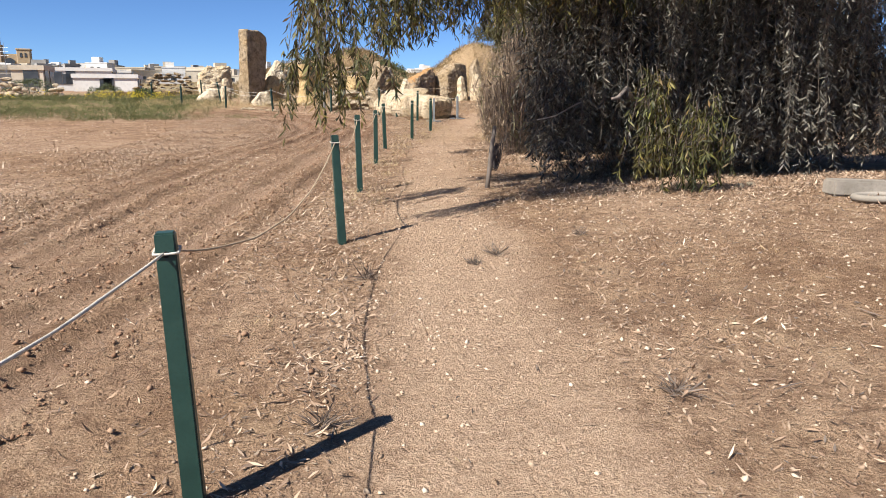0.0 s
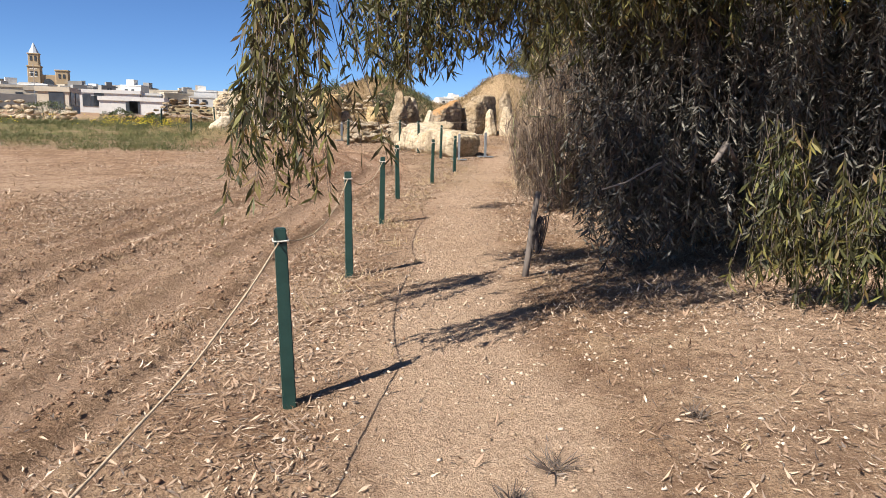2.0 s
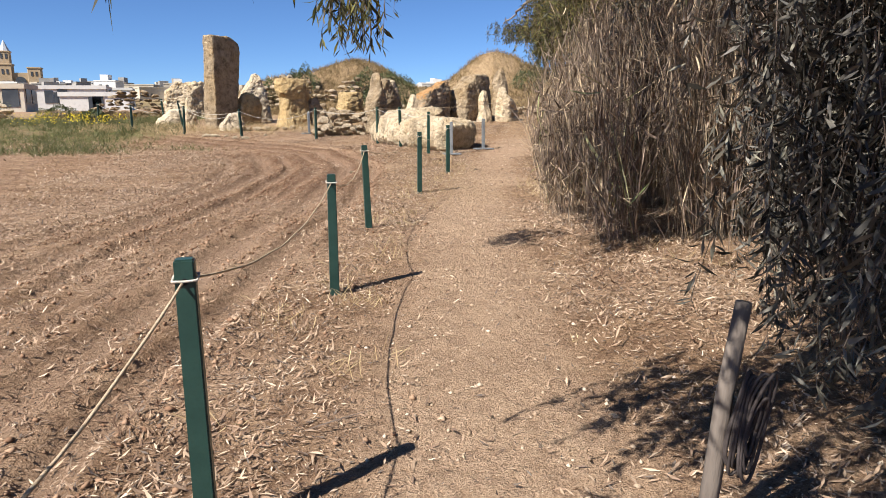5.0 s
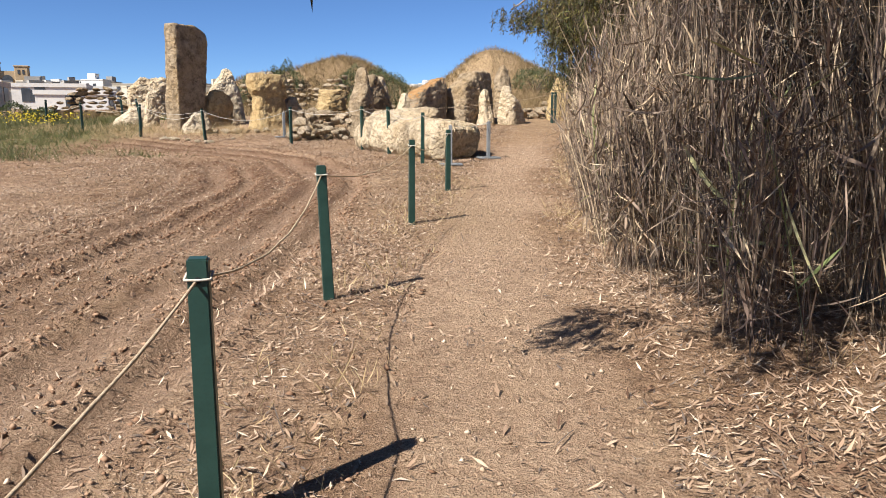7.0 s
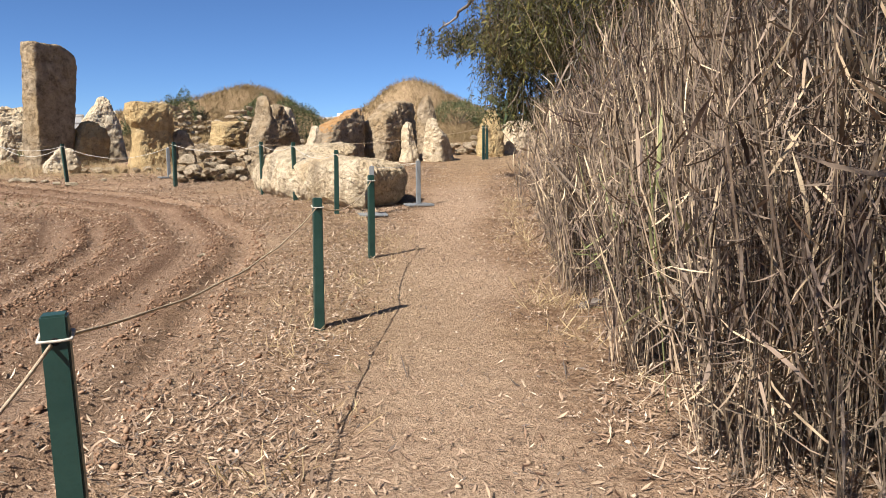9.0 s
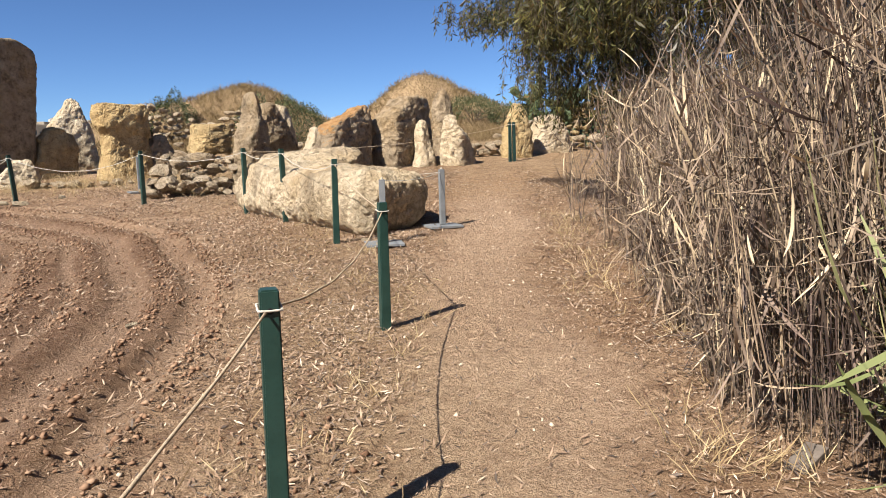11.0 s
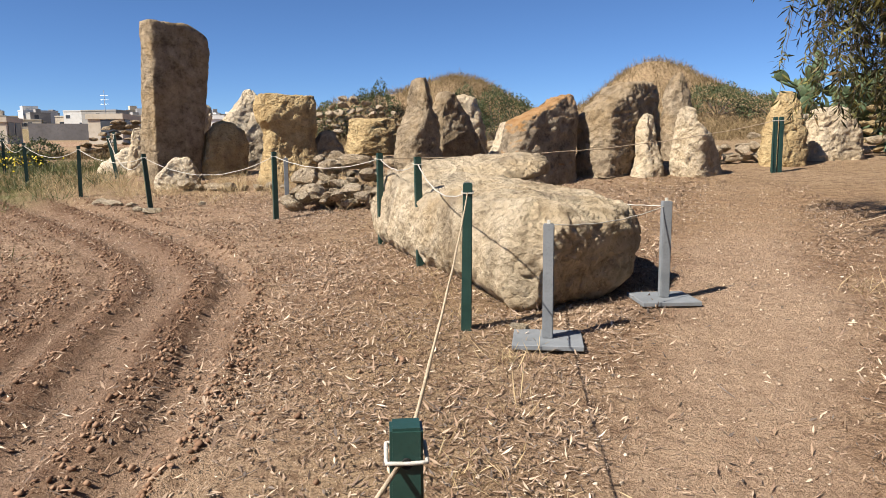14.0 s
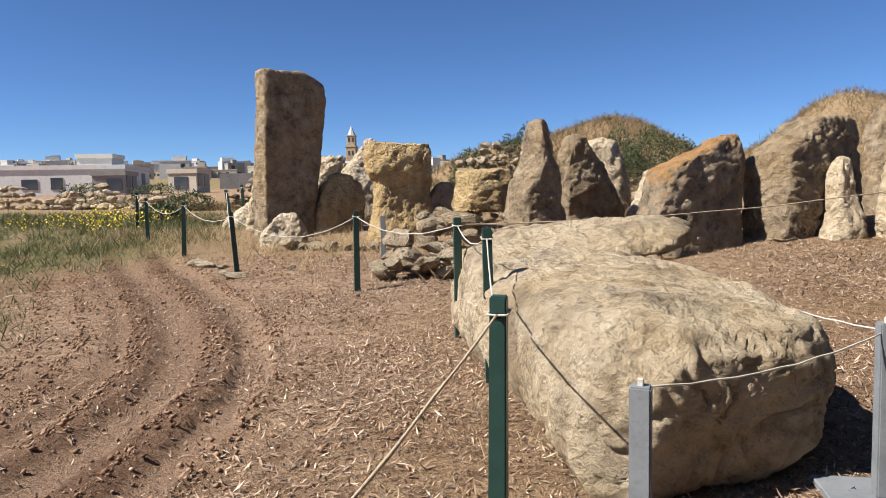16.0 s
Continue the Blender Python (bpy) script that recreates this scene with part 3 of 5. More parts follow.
def fallen_block():
    rows = ((0.0, -0.62, 0.58, 0.04, 0.70), (0.12, -0.70, 0.74, -0.04, 0.80), (0.35, -0.72, 0.80, -0.06, 0.84), (0.8, -0.74, 0.88, -0.05, 0.84), (1.5, -0.78, 0.94, -0.06, 0.85), (2.3, -0.86, 0.94, -0.06, 0.82), (2.9, -0.92, 0.84, -0.06, 0.84), (3.5, -0.92, 0.60, -0.06, 0.84), (4.1, -0.74, 0.34, -0.04, 0.72), (4.4, -0.5, 0.15, 0.0, 0.55))
    me = loft("body", [(s, a + SKEW * s, b + SKEW * s, lo, hi) for s, a, b, lo, hi in rows], M_STONE, 21, 4.0, 200, 160, 0.05, 0.05, 0.024, False, 9)
    # the belly curves under, more so on the side away from the fence
    co = np.empty(len(me.vertices) * 3)
    me.vertices.foreach_get("co", co)
    co = co.reshape(-1, 3)
    low = np.clip((0.42 - co[:, 2]) / 0.48, 0, 1) ** 1.6
    mid = SKEW * co[:, 1] - 0.1
    co[:, 0] -= (co[:, 0] - mid) * low * np.where(co[:, 0] > mid, 0.34, 0.14)
    co[:, 1] += 0.16 * low * np.clip((0.5 - co[:, 1]) / 0.6, 0, 1)
    me.vertices.foreach_set("co", co.ravel())
    me.update()
    block = empty("fallen_stone", pose(3.72, 25.62, 1.04, 2.4, 0, 36), "huge fallen pale limestone block with a broken ledge on top", "boulder", "temple stones")
    link_part("body", me, block)
    ledge = loft("ledge", ((-0.55, -1.0, 0.35, 0.04, 0.16), (-0.35, -1.1, 0.66, 0.04, 0.26), (0.0, -1.1, 0.76, 0.02, 0.32), (0.35, -1.0, 0.66, 0.0, 0.32), (0.7, -0.6, 0.4, -0.02, 0.22)), M_STONE, 27, 3.2, 110, 70, 0.06, 0.05, 0.022, False, 5)
    link_part("ledge", ledge, block, "raised broken ledge", at=block.matrix_basis.inverted() @ pose(2.97, 28.66, 1.90, 2, -4, 14))


fallen_block()


def rock_meshes(name, count, material, seed, subdivisions=2, flat=0.75):
    out = []
    for k in range(count):
        bm = bmesh.new()
        bmesh.ops.create_icosphere(bm, subdivisions=subdivisions, radius=0.5)
        rng = random.Random(seed + k)
        for _ in range(7):
            d = Vector((rng.uniform(-1, 1), rng.uniform(-1, 1), rng.uniform(-1, 1))).normalized()
            cut = rng.uniform(0.22, 0.36)
            for v in bm.verts:
                over = v.co.dot(d) - cut
                if over > 0:
                    v.co -= d * over * 0.98
        for v in bm.verts:
            v.co *= 1 + 0.05 * fbm(v.co, 3.5, seed + k)
            v.co.z *= flat
        me = bpy.data.meshes.new(name)
        bm.to_mesh(me)
        bm.free()
        me.materials.append(material)
        out.append(me)
    return out


ROCKS = rock_meshes("stone", 8, M_RUBBLE, 40)
ROCKS_PALE = rock_meshes("stone", 5, M_STONE_PALE, 60)


def heap(parent, spots, meshes, rng):
    """Stones of a heap or wall as parts: spots of (x, y, z, size)."""
    for x, y, z, s in spots:
        sx, sy, sz = s * rng.uniform(0.85, 1.5), s * rng.uniform(0.8, 1.15), s * rng.uniform(0.7, 1.0)
        m = pose(x, y, z, rng.uniform(-14, 14), rng.uniform(-14, 14), rng.uniform(0, 360)) @ Matrix.Diagonal((sx, sy, sz, 1))
        link_part("stone", rng.choice(meshes), parent, at=m)


def rubble_pile():
    rng = random.Random(5)
    pile = tagged(new("rubble_pile"), "heap of pale tumbled limestone rubble below a large block", "rubble")
    spots = []
    for k in range(70):
        x, y = rng.uniform(-0.25, 1.5), rng.uniform(30.95, 32.7)
        top = 0.1 + 0.75 * max(0, (y - 30.8) / 1.6) * (1 - 0.35 * abs(x - 0.8))
        layer = rng.uniform(0, 1)
        spots.append((x, y, gz(x, y) + top * layer + 0.02, rng.uniform(0.16, 0.36)))
    for x in (-0.05, 0.22, 0.5, 0.8, 1.05, 0.1, 0.65, 1.2):
        y = 30.95 + 0.1 * rng.random()
        spots.append((x, y, gz(x, y) + rng.choice((0.08, 0.22)), rng.uniform(0.26, 0.36)))
    for x, y, z, s in ((0.05, 31.3, 1.86, 0.5), (0.35, 31.7, 2.05, 0.42), (0.75, 31.8, 2.12, 0.5), (1.05, 31.4, 1.9, 0.4), (0.2, 31.2, 1.62, 0.5), (0.85, 31.2, 1.68, 0.45)):
        spots.append((x, y, z, s))
    heap(pile, spots, ROCKS, rng)
    megalith(0.95, 32.4, 20, ((0, -0.42, 0.44, -0.28, 0.28), (0.3, -0.46, 0.46, -0.3, 0.3), (0.56, -0.4, 0.42, -0.25, 0.25)), M_STONE_OCHRE, 22, "honey-coloured block resting on the rubble heap", sink=-0.68, name="boulder", around=72, along=28, cap=0.06)


rubble_pile()


def rubble_wall(name, points, height, thick, sizes, seed, label, meshes=None, batter=0.35, flat=0.62):
    """A dry wall of courses: every stone sits on the course below."""
    rng = random.Random(seed)
    wall = tagged(new(name), label, "stone wall", kind="structure")
    size = sum(sizes) / 2
    spots = []
    for a, b in zip(points[:-1], points[1:]):
        n = math.dist(a, b)
        dx, dy = (b[0] - a[0]) / n, (b[1] - a[1]) / n
        course, z = 0, 0.0
        while z < height:
            width = thick * (1 - batter * z / height)
            columns = max(1, int(width / size))
            s = rng.uniform(0, size)
            while s < n:
                x0, y0 = a[0] + dx * s, a[1] + dy * s
                if z < height * (0.72 + 0.3 * math.sin(1.3 * x0 + 0.9 * y0 + seed)):
                    for c in range(columns):
                        k = rng.uniform(*sizes)
                        across = ((c + 0.5) / columns - 0.5) * width + rng.uniform(-0.04, 0.04)
                        x, y = x0 - dy * across, y0 + dx * across
                        spots.append((x, y, float(ground_base(x, y)) + 0.25 * size + z + rng.uniform(-0.03, 0.03), k))
                s += size * rng.uniform(0.85, 1.25)
            z += size * flat
    heap(wall, spots, meshes or ROCKS, rng)
    return wall


rubble_wall("wall_north", ((6.9, 34.9), (7.6, 34.7), (9.2, 35.3)), 0.75, 0.9, (0.2, 0.44), 1, "low tumbled wall of pale limestone rubble")
rubble_wall("wall_east", ((9.2, 35.6), (11.2, 35.4), (13.2, 34.8)), 0.8, 0.7, (0.24, 0.5), 2, "rubble boundary wall below the cactus")
rubble_wall("wall_cactus", ((10.95, 36.1), (12.6, 35.9)), 1.7, 0.5, (0.22, 0.34), 3, "ochre dry-stone wall beside the cactus", rock_meshes("stone", 4, M_STONE_OCHRE, 80))
rubble_wall("wall_west", ((-27, 48.9), (-21, 47.2), (-16.4, 47.5)), 0.95, 0.9, (0.3, 0.62), 4, "tumbled dry-stone field wall of pale boulders", ROCKS_PALE + ROCKS)
rubble_wall("wall_south", ((-11.7, 45.1), (-10.6, 45.0), (-8.0, 45.4)), 1.3, 0.6, (0.34, 0.6), 5, "dry-stone wall of flat grey limestone", rock_meshes("stone", 4, M_STONE_DARK, 90, flat=0.45), 0.05, 0.42)
rubble_wall("wall_mound", ((-3.4, 46.9), (-0.5, 47.8), (1.6, 47.6)), 1.5, 0.7, (0.26, 0.5), 6, "rubble retaining wall below the grassy mound")
rubble_wall("wall_rear", ((-0.4, 36.4), (1.4, 36.2), (3.6, 36.4)), 0.55, 0.9, (0.26, 0.55), 7, "tumbled rubble between the standing stones")
rubble_wall("wall_edge", ((-3.0, 33.7), (-2.0, 33.5), (-0.7, 33.0)), 0.1, 0.4, (0.16, 0.42), 8, "low scatter of flat stones along the temple's edge")


# ---- fence ----
def post_set():
    """The green post: body with a chamfered top, a drilled hole near the top on two sides."""
    w, h = 0.075, 0.98
    bm = box_bm(w, w, h + 0.15, 0.006, -0.15, 2)
    for v in bm.verts:
        if v.co.z > h - 0.02:
            v.co.x *= 0.86
            v.co.y *= 0.86
    body = bpy.data.meshes.new("body")
    bm.to_mesh(body)
    bm.free()
    body.materials.append(M_POST)
    bm = bmesh.new()
    bmesh.ops.create_cone(bm, cap_ends=True, segments=14, radius1=0.011, radius2=0.011, depth=w + 0.003, matrix=pose(0, 0, h - 0.07, 90, 0, 0))
    hole = bpy.data.meshes.new("hole")
    bm.to_mesh(hole)
    bm.free()
    hole.materials.append(M_HOLE)
    ring = [(0.0395 * math.cos(a) / max(abs(math.cos(a)), abs(math.sin(a))), 0.0395 * math.sin(a) / max(abs(math.cos(a)), abs(math.sin(a))), h - 0.062 + 0.006 * math.sin(a)) for a in np.linspace(0, 2 * math.pi, 33)]
    knot = mesh_from("knot", *tube(ring, 0.0045, 6), M_ROPE_WHITE, True)
    return body, hole, knot


POST_BODY, POST_HOLE, POST_KNOT = post_set()
# x, y, turn, lean x, lean y, height
POSTS = [(-0.95, -0.9, 8, 0, 0, 1.24), (-0.53, 2.40, 6, -1, -2.0, 1.0), (0.03, 6.52, 10, -1.5, -2.2, 1.0), (0.30, 9.52, 6, -1.5, -0.8, 1.02), (0.69, 12.64, 4, -0.3, 0.4, 0.94), (1.04, 15.36, 8, -1.2, -1.4, 0.95), (1.97, 18.68, 5, 0.4, 0.6, 1.0), (2.82, 21.42, 9, -0.4, 0.6, 0.95), (2.83, 24.97, 3, 0, 0.8, 1.03),
         (2.30, 27.12, 20, 0, -0.9, 1.09), (1.72, 28.36, 25, 0, -0.2, 1.07), (-0.15, 30.35, 30, 0, 0.4, 1.0), (-2.61, 31.5, 35, 0, -3.6, 0.94), (-4.78, 33.15, 30, 0, 1.5, 0.95), (-7.0, 34.9, 30, 0, 0, 0.98), (-8.7, 36.6, 35, 0, 1.5, 0.98)]
INNER = [(-5.35, 35.6, 20, 0, -8.0, 0.98), (-6.6, 38.0, 20, 0, -3, 0.98), (8.05, 33.2, 4, 0, 0, 0.98), (8.16, 33.22, 10, 0, 0, 0.98)]


def fence_post(x, y, turn, lx, ly, high, knot=True):
    p = empty("fence_post", pose(x, y, gz(x, y), lx, ly, turn) @ Matrix.Diagonal((1, 1, high / 0.98, 1)), "dark green painted square wooden post with rope hole", "fence post", "rope fence posts")
    link_part("body", POST_BODY, p)
    link_part("hole", POST_HOLE, p, "drilled rope hole")
    if knot:
        link_part("knot", POST_KNOT, p, "pale rope tied round the top")
    return p


def post_top(x, y, turn, lx, ly, high, drop=0.065):
    m = pose(x, y, gz(x, y), lx, ly, turn)
    return m @ Vector((0, 0, high - drop))


for p in POSTS + INNER:
    fence_post(*p)


def rope(a, b, sag, radius=0.0048, material=None, label="natural fibre rope slung between posts"):
    pts, radii = [], []
    n = max(12, int((b - a).length * 8))
    rng = random.Random(int(abs(a.x * 100 + a.y * 10)))
    for k in range(n + 1):
        f = k / n
        p = a.lerp(b, f)
        p.z -= sag * 4 * f * (1 - f)
        p.z += 0.004 * math.sin(f * 31 + a.y) * math.sin(math.pi * f)
        p.z = max(p.z, gz(p.x, p.y) + 0.012)
        pts.append(p)
        radii.append(radius * (1 + 0.12 * math.sin(k * 2.1)))
    ob = new("rope", mesh_from("rope", *tube(pts, radii, 7), material or M_ROPE, True))
    return tagged(ob, label, "rope", "fence ropes")


TOPS = [post_top(*p) for p in POSTS]
for k, (sag, mat_) in enumerate(((0.10, M_ROPE_WHITE), (0.26, M_ROPE), (0.18, M_ROPE), (0.16, M_ROPE), (0.16, M_ROPE), (0.13, M_ROPE), (0.14, M_ROPE), (0.05, M_ROPE), (0.14, M_ROPE_WHITE), (0.10, M_ROPE_WHITE), (0.14, M_ROPE_WHITE), (0.28, M_ROPE_WHITE), (0.16, M_ROPE_WHITE), (0.2, M_ROPE_WHITE), (0.2, M_ROPE_WHITE))):
    rope(TOPS[k], TOPS[k + 1], sag, material=mat_)
rope(TOPS[10], post_top(*INNER[2]), 0.16, 0.006, label="thin rope strung across the standing stones' front")
rope(post_top(*INNER[0]), post_top(*POSTS[12]), 0.4, 0.006, M_ROPE_WHITE, "slack pale rope sagging before the tall slab")
rope(post_top(*INNER[1]), post_top(*INNER[0]), 0.14, 0.006, M_ROPE_WHITE)


def grey_post(x, y, turn, h=0.76, lean=0.0):
    p = empty("barrier_post", pose(x, y, gz(x, y), 0, lean, turn), "grey painted wooden barrier post on a square base plate", "barrier post", "grey barrier posts")
    part("base_plate", box_bm(0.46, 0.42, 0.035, 0.005), M_POST_GREY, p)
    part("post", box_bm(0.072, 0.072, h, 0.006, 0.035, 2), M_POST_GREY, p)
    part("peg", box_bm(0.02, 0.02, 0.03, 0.003, h + 0.03), M_ROPE_WHITE, p, "short white rope end")
    return p


grey_post(3.38, 24.74, -4)
grey_post(4.37, 25.72, 6)
grey_post(-0.45, 32.0, 20, 0.7)
G1, G2 = Vector((3.38, 24.74, gz(3.38, 24.74) + 0.79)), Vector((4.37, 25.72, gz(4.37, 25.72) + 0.76))
rope(G1, G2, 0.05, 0.0038, M_ROPE_WHITE, "thin pale rope between the grey barrier posts")
rope(G2, Vector((3.92, 27.3, 1.82)), 0.03, 0.0038, M_ROPE_WHITE, "thin pale rope running behind the fallen block")


# ---- leaves ----
def blades(base, direction, length, width, normal, curl, sections=3):
    """Numpy blades: arrays of base, unit direction, length, width, side normal, curl (sag per blade). Returns vertices and quads."""
    n = len(base)
    side = np.cross(direction, normal)
    side /= np.maximum(np.linalg.norm(side, axis=1, keepdims=True), 1e-6)
    f = np.linspace(0, 1, sections + 1)
    shape = np.sin(math.pi * np.clip(f * 0.86 + 0.07, 0, 1)) ** 0.8
    shape[0], shape[-1] = 0.18, 0.04
    up = np.cross(side, direction)
    rows = []
    for k, t in enumerate(f):
        mid = base + direction * (length * t)[:, None] + up * (curl * length * t * t)[:, None]
        half = side * (width * 0.5 * shape[k])[:, None]
        rows += [mid - half, mid + half]
    verts = np.stack(rows, 1).reshape(-1, 3)
    per = 2 * (sections + 1)
    start = (np.arange(n) * per)[:, None]
    faces = np.concatenate([start + np.array([[2 * k, 2 * k + 1, 2 * k + 3, 2 * k + 2]]) for k in range(sections)])
    return verts, faces


def unit(v):
    return v / np.maximum(np.linalg.norm(v, axis=1, keepdims=True), 1e-6)


def strings(rng, anchors, lengths, leaves_per_m, size, spread=0.55):
    """Leaves hanging along drooping twigs from the anchors; also the twigs' own points."""
    base, way, ln, wd, nr, cu, twigs = [], [], [], [], [], [], []
    for a, L in zip(anchors, lengths):
        lean_ = rng.normal(0, 0.13, 2)
        n = max(3, int(L * leaves_per_m))
        f = np.sort(rng.uniform(0.05, 1, n))
        bend = 1 - (1 - f) ** 2 * 0.5
        p = np.stack((a[0] + lean_[0] * L * (f + 0.6 * f * (1 - f)), a[1] + lean_[1] * L * (f + 0.6 * f * (1 - f)), a[2] - L * f * bend), 1)
        d = rng.normal(0, spread, (n, 3))
        d[:, 2] = -np.abs(rng.normal(0.85, 0.3, n))
        base.append(p)
        way.append(unit(d))
        ln.append(size * rng.uniform(0.65, 1.3, n))
        twigs.append((a, (a[0] + lean_[0] * L * 1.0, a[1] + lean_[1] * L * 1.0, a[2] - L * 0.97)))
    base, way, ln = np.concatenate(base), np.concatenate(way), np.concatenate(ln)
    n = len(base)
    return base, way, ln, ln * rng.uniform(0.13, 0.22, n), unit(rng.normal(0, 1, (n, 3))), rng.normal(0, 0.24, n), twigs


def twig_mesh(name, twigs, radius, material):
    verts, faces = [], []
    for a, b in twigs:
        a, b = Vector(a), Vector(b)
        d = (b - a).normalized()
        s = d.orthogonal().normalized()
        u = d.cross(s)
        i = len(verts)
        for p, r in ((a, radius), (b, radius * 0.4)):
            for k in range(3):
                g = 2.094 * k
                verts.append(p + (s * math.cos(g) + u * math.sin(g)) * r)
        faces += [(i, i + 1, i + 4, i + 3), (i + 1, i + 2, i + 5, i + 4), (i + 2, i, i + 3, i + 5)]
    return quads(name, np.array([tuple(v) for v in verts]), np.array(faces), material)


def limb(rng, a, b, r0, r1, wobble=0.12, n=9):
    a, b = Vector(a), Vector(b)
    pts = []
    for k in range(n + 1):
        f = k / n
        w = wobble * math.sin(math.pi * f)
        pts.append(a.lerp(b, f) + Vector((rng.normal(0, w), rng.normal(0, w), abs(rng.normal(0, w)))))
    return tube(pts, [r0 + (r1 - r0) * k / n for k in range(n + 1)], 9)


def hanging_tree(name, trunk_at, height, trunk_r, limbs, masses, seed, label, greys=(), loose=0.45):
    """A eucalyptus: trunk, limbs, and a drooping crown. masses: (x, y, z, rx, ry, rz, strings, lowest, length) of hanging sprays."""
    rng = np.random.RandomState(seed)
    x, y = trunk_at
    g = gz(x, y)
    tree = empty(name, pose(x, y, g), label, "tree")
    shift = Matrix.Translation((-x, -y, -g))
    v, f = limb(rng, (x, y, g - 0.2), (x + 0.25, y - 0.15, g + height), trunk_r, trunk_r * 0.5, 0.07, 12)
    me = mesh_from("trunk", v, f, M_BARK, True)
    me.transform(shift)
    link_part("trunk", me, tree)
    for a, b, r0, r1 in limbs:
        v, f = limb(rng, a, b, r0, r1)
        me = mesh_from("limb", v, f, M_BARK, True)
        me.transform(shift)
        link_part("limb", me, tree)
    for group, material, nm, lbl, wild in ((masses, M_LEAF, "crown", "drooping narrow green leaves", loose), (greys, M_LEAF_GREY, "crown", "grey withered drooping leaves, dark tone also standing in for inner shade", 0.85)):
        if not group:
            continue
        anchors, lengths = [], []
        for cx, cy, cz, rx, ry, rz, count, lowest, ln in group:
            count = int(count * 1.1)
            u = unit(rng.normal(0, 1, (count, 3))) * (rng.uniform(0, 1, (count, 1)) ** 0.45)
            p = np.array((cx, cy, cz)) + u * np.array((rx, ry, rz))
            lump = wave(p[:, 0] + 0.5 * p[:, 2], p[:, 1] - 0.3 * p[:, 2], seed + 4, 3.6)
            p = p[lump > -0.3]
            L = rng.uniform(0.5, 1.15, len(p)) * ln
            floor_ = ground_base(p[:, 0], p[:, 1]) + lowest + rng.uniform(0, 0.35, len(p))
            L = np.minimum(L, p[:, 2] - floor_)
            ok = L > 0.12
            anchors.append(p[ok])
            lengths.append(L[ok])
        anchors, lengths = np.concatenate(anchors), np.concatenate(lengths)
        base, way, ln, wd, nr, cu, twigs = strings(rng, anchors, lengths, 42, 0.105, wild)
        v, q = blades(base, way, ln, wd, nr, cu, 2)
        me = quads("crown", v, q, material)
        me.transform(shift)
        link_part(nm, me, tree, lbl)
        me = twig_mesh("twig", twigs, 0.0045, M_TWIG)
        me.transform(shift)
        link_part("branchwork", me, tree, "thin hanging twigs")
    return tree


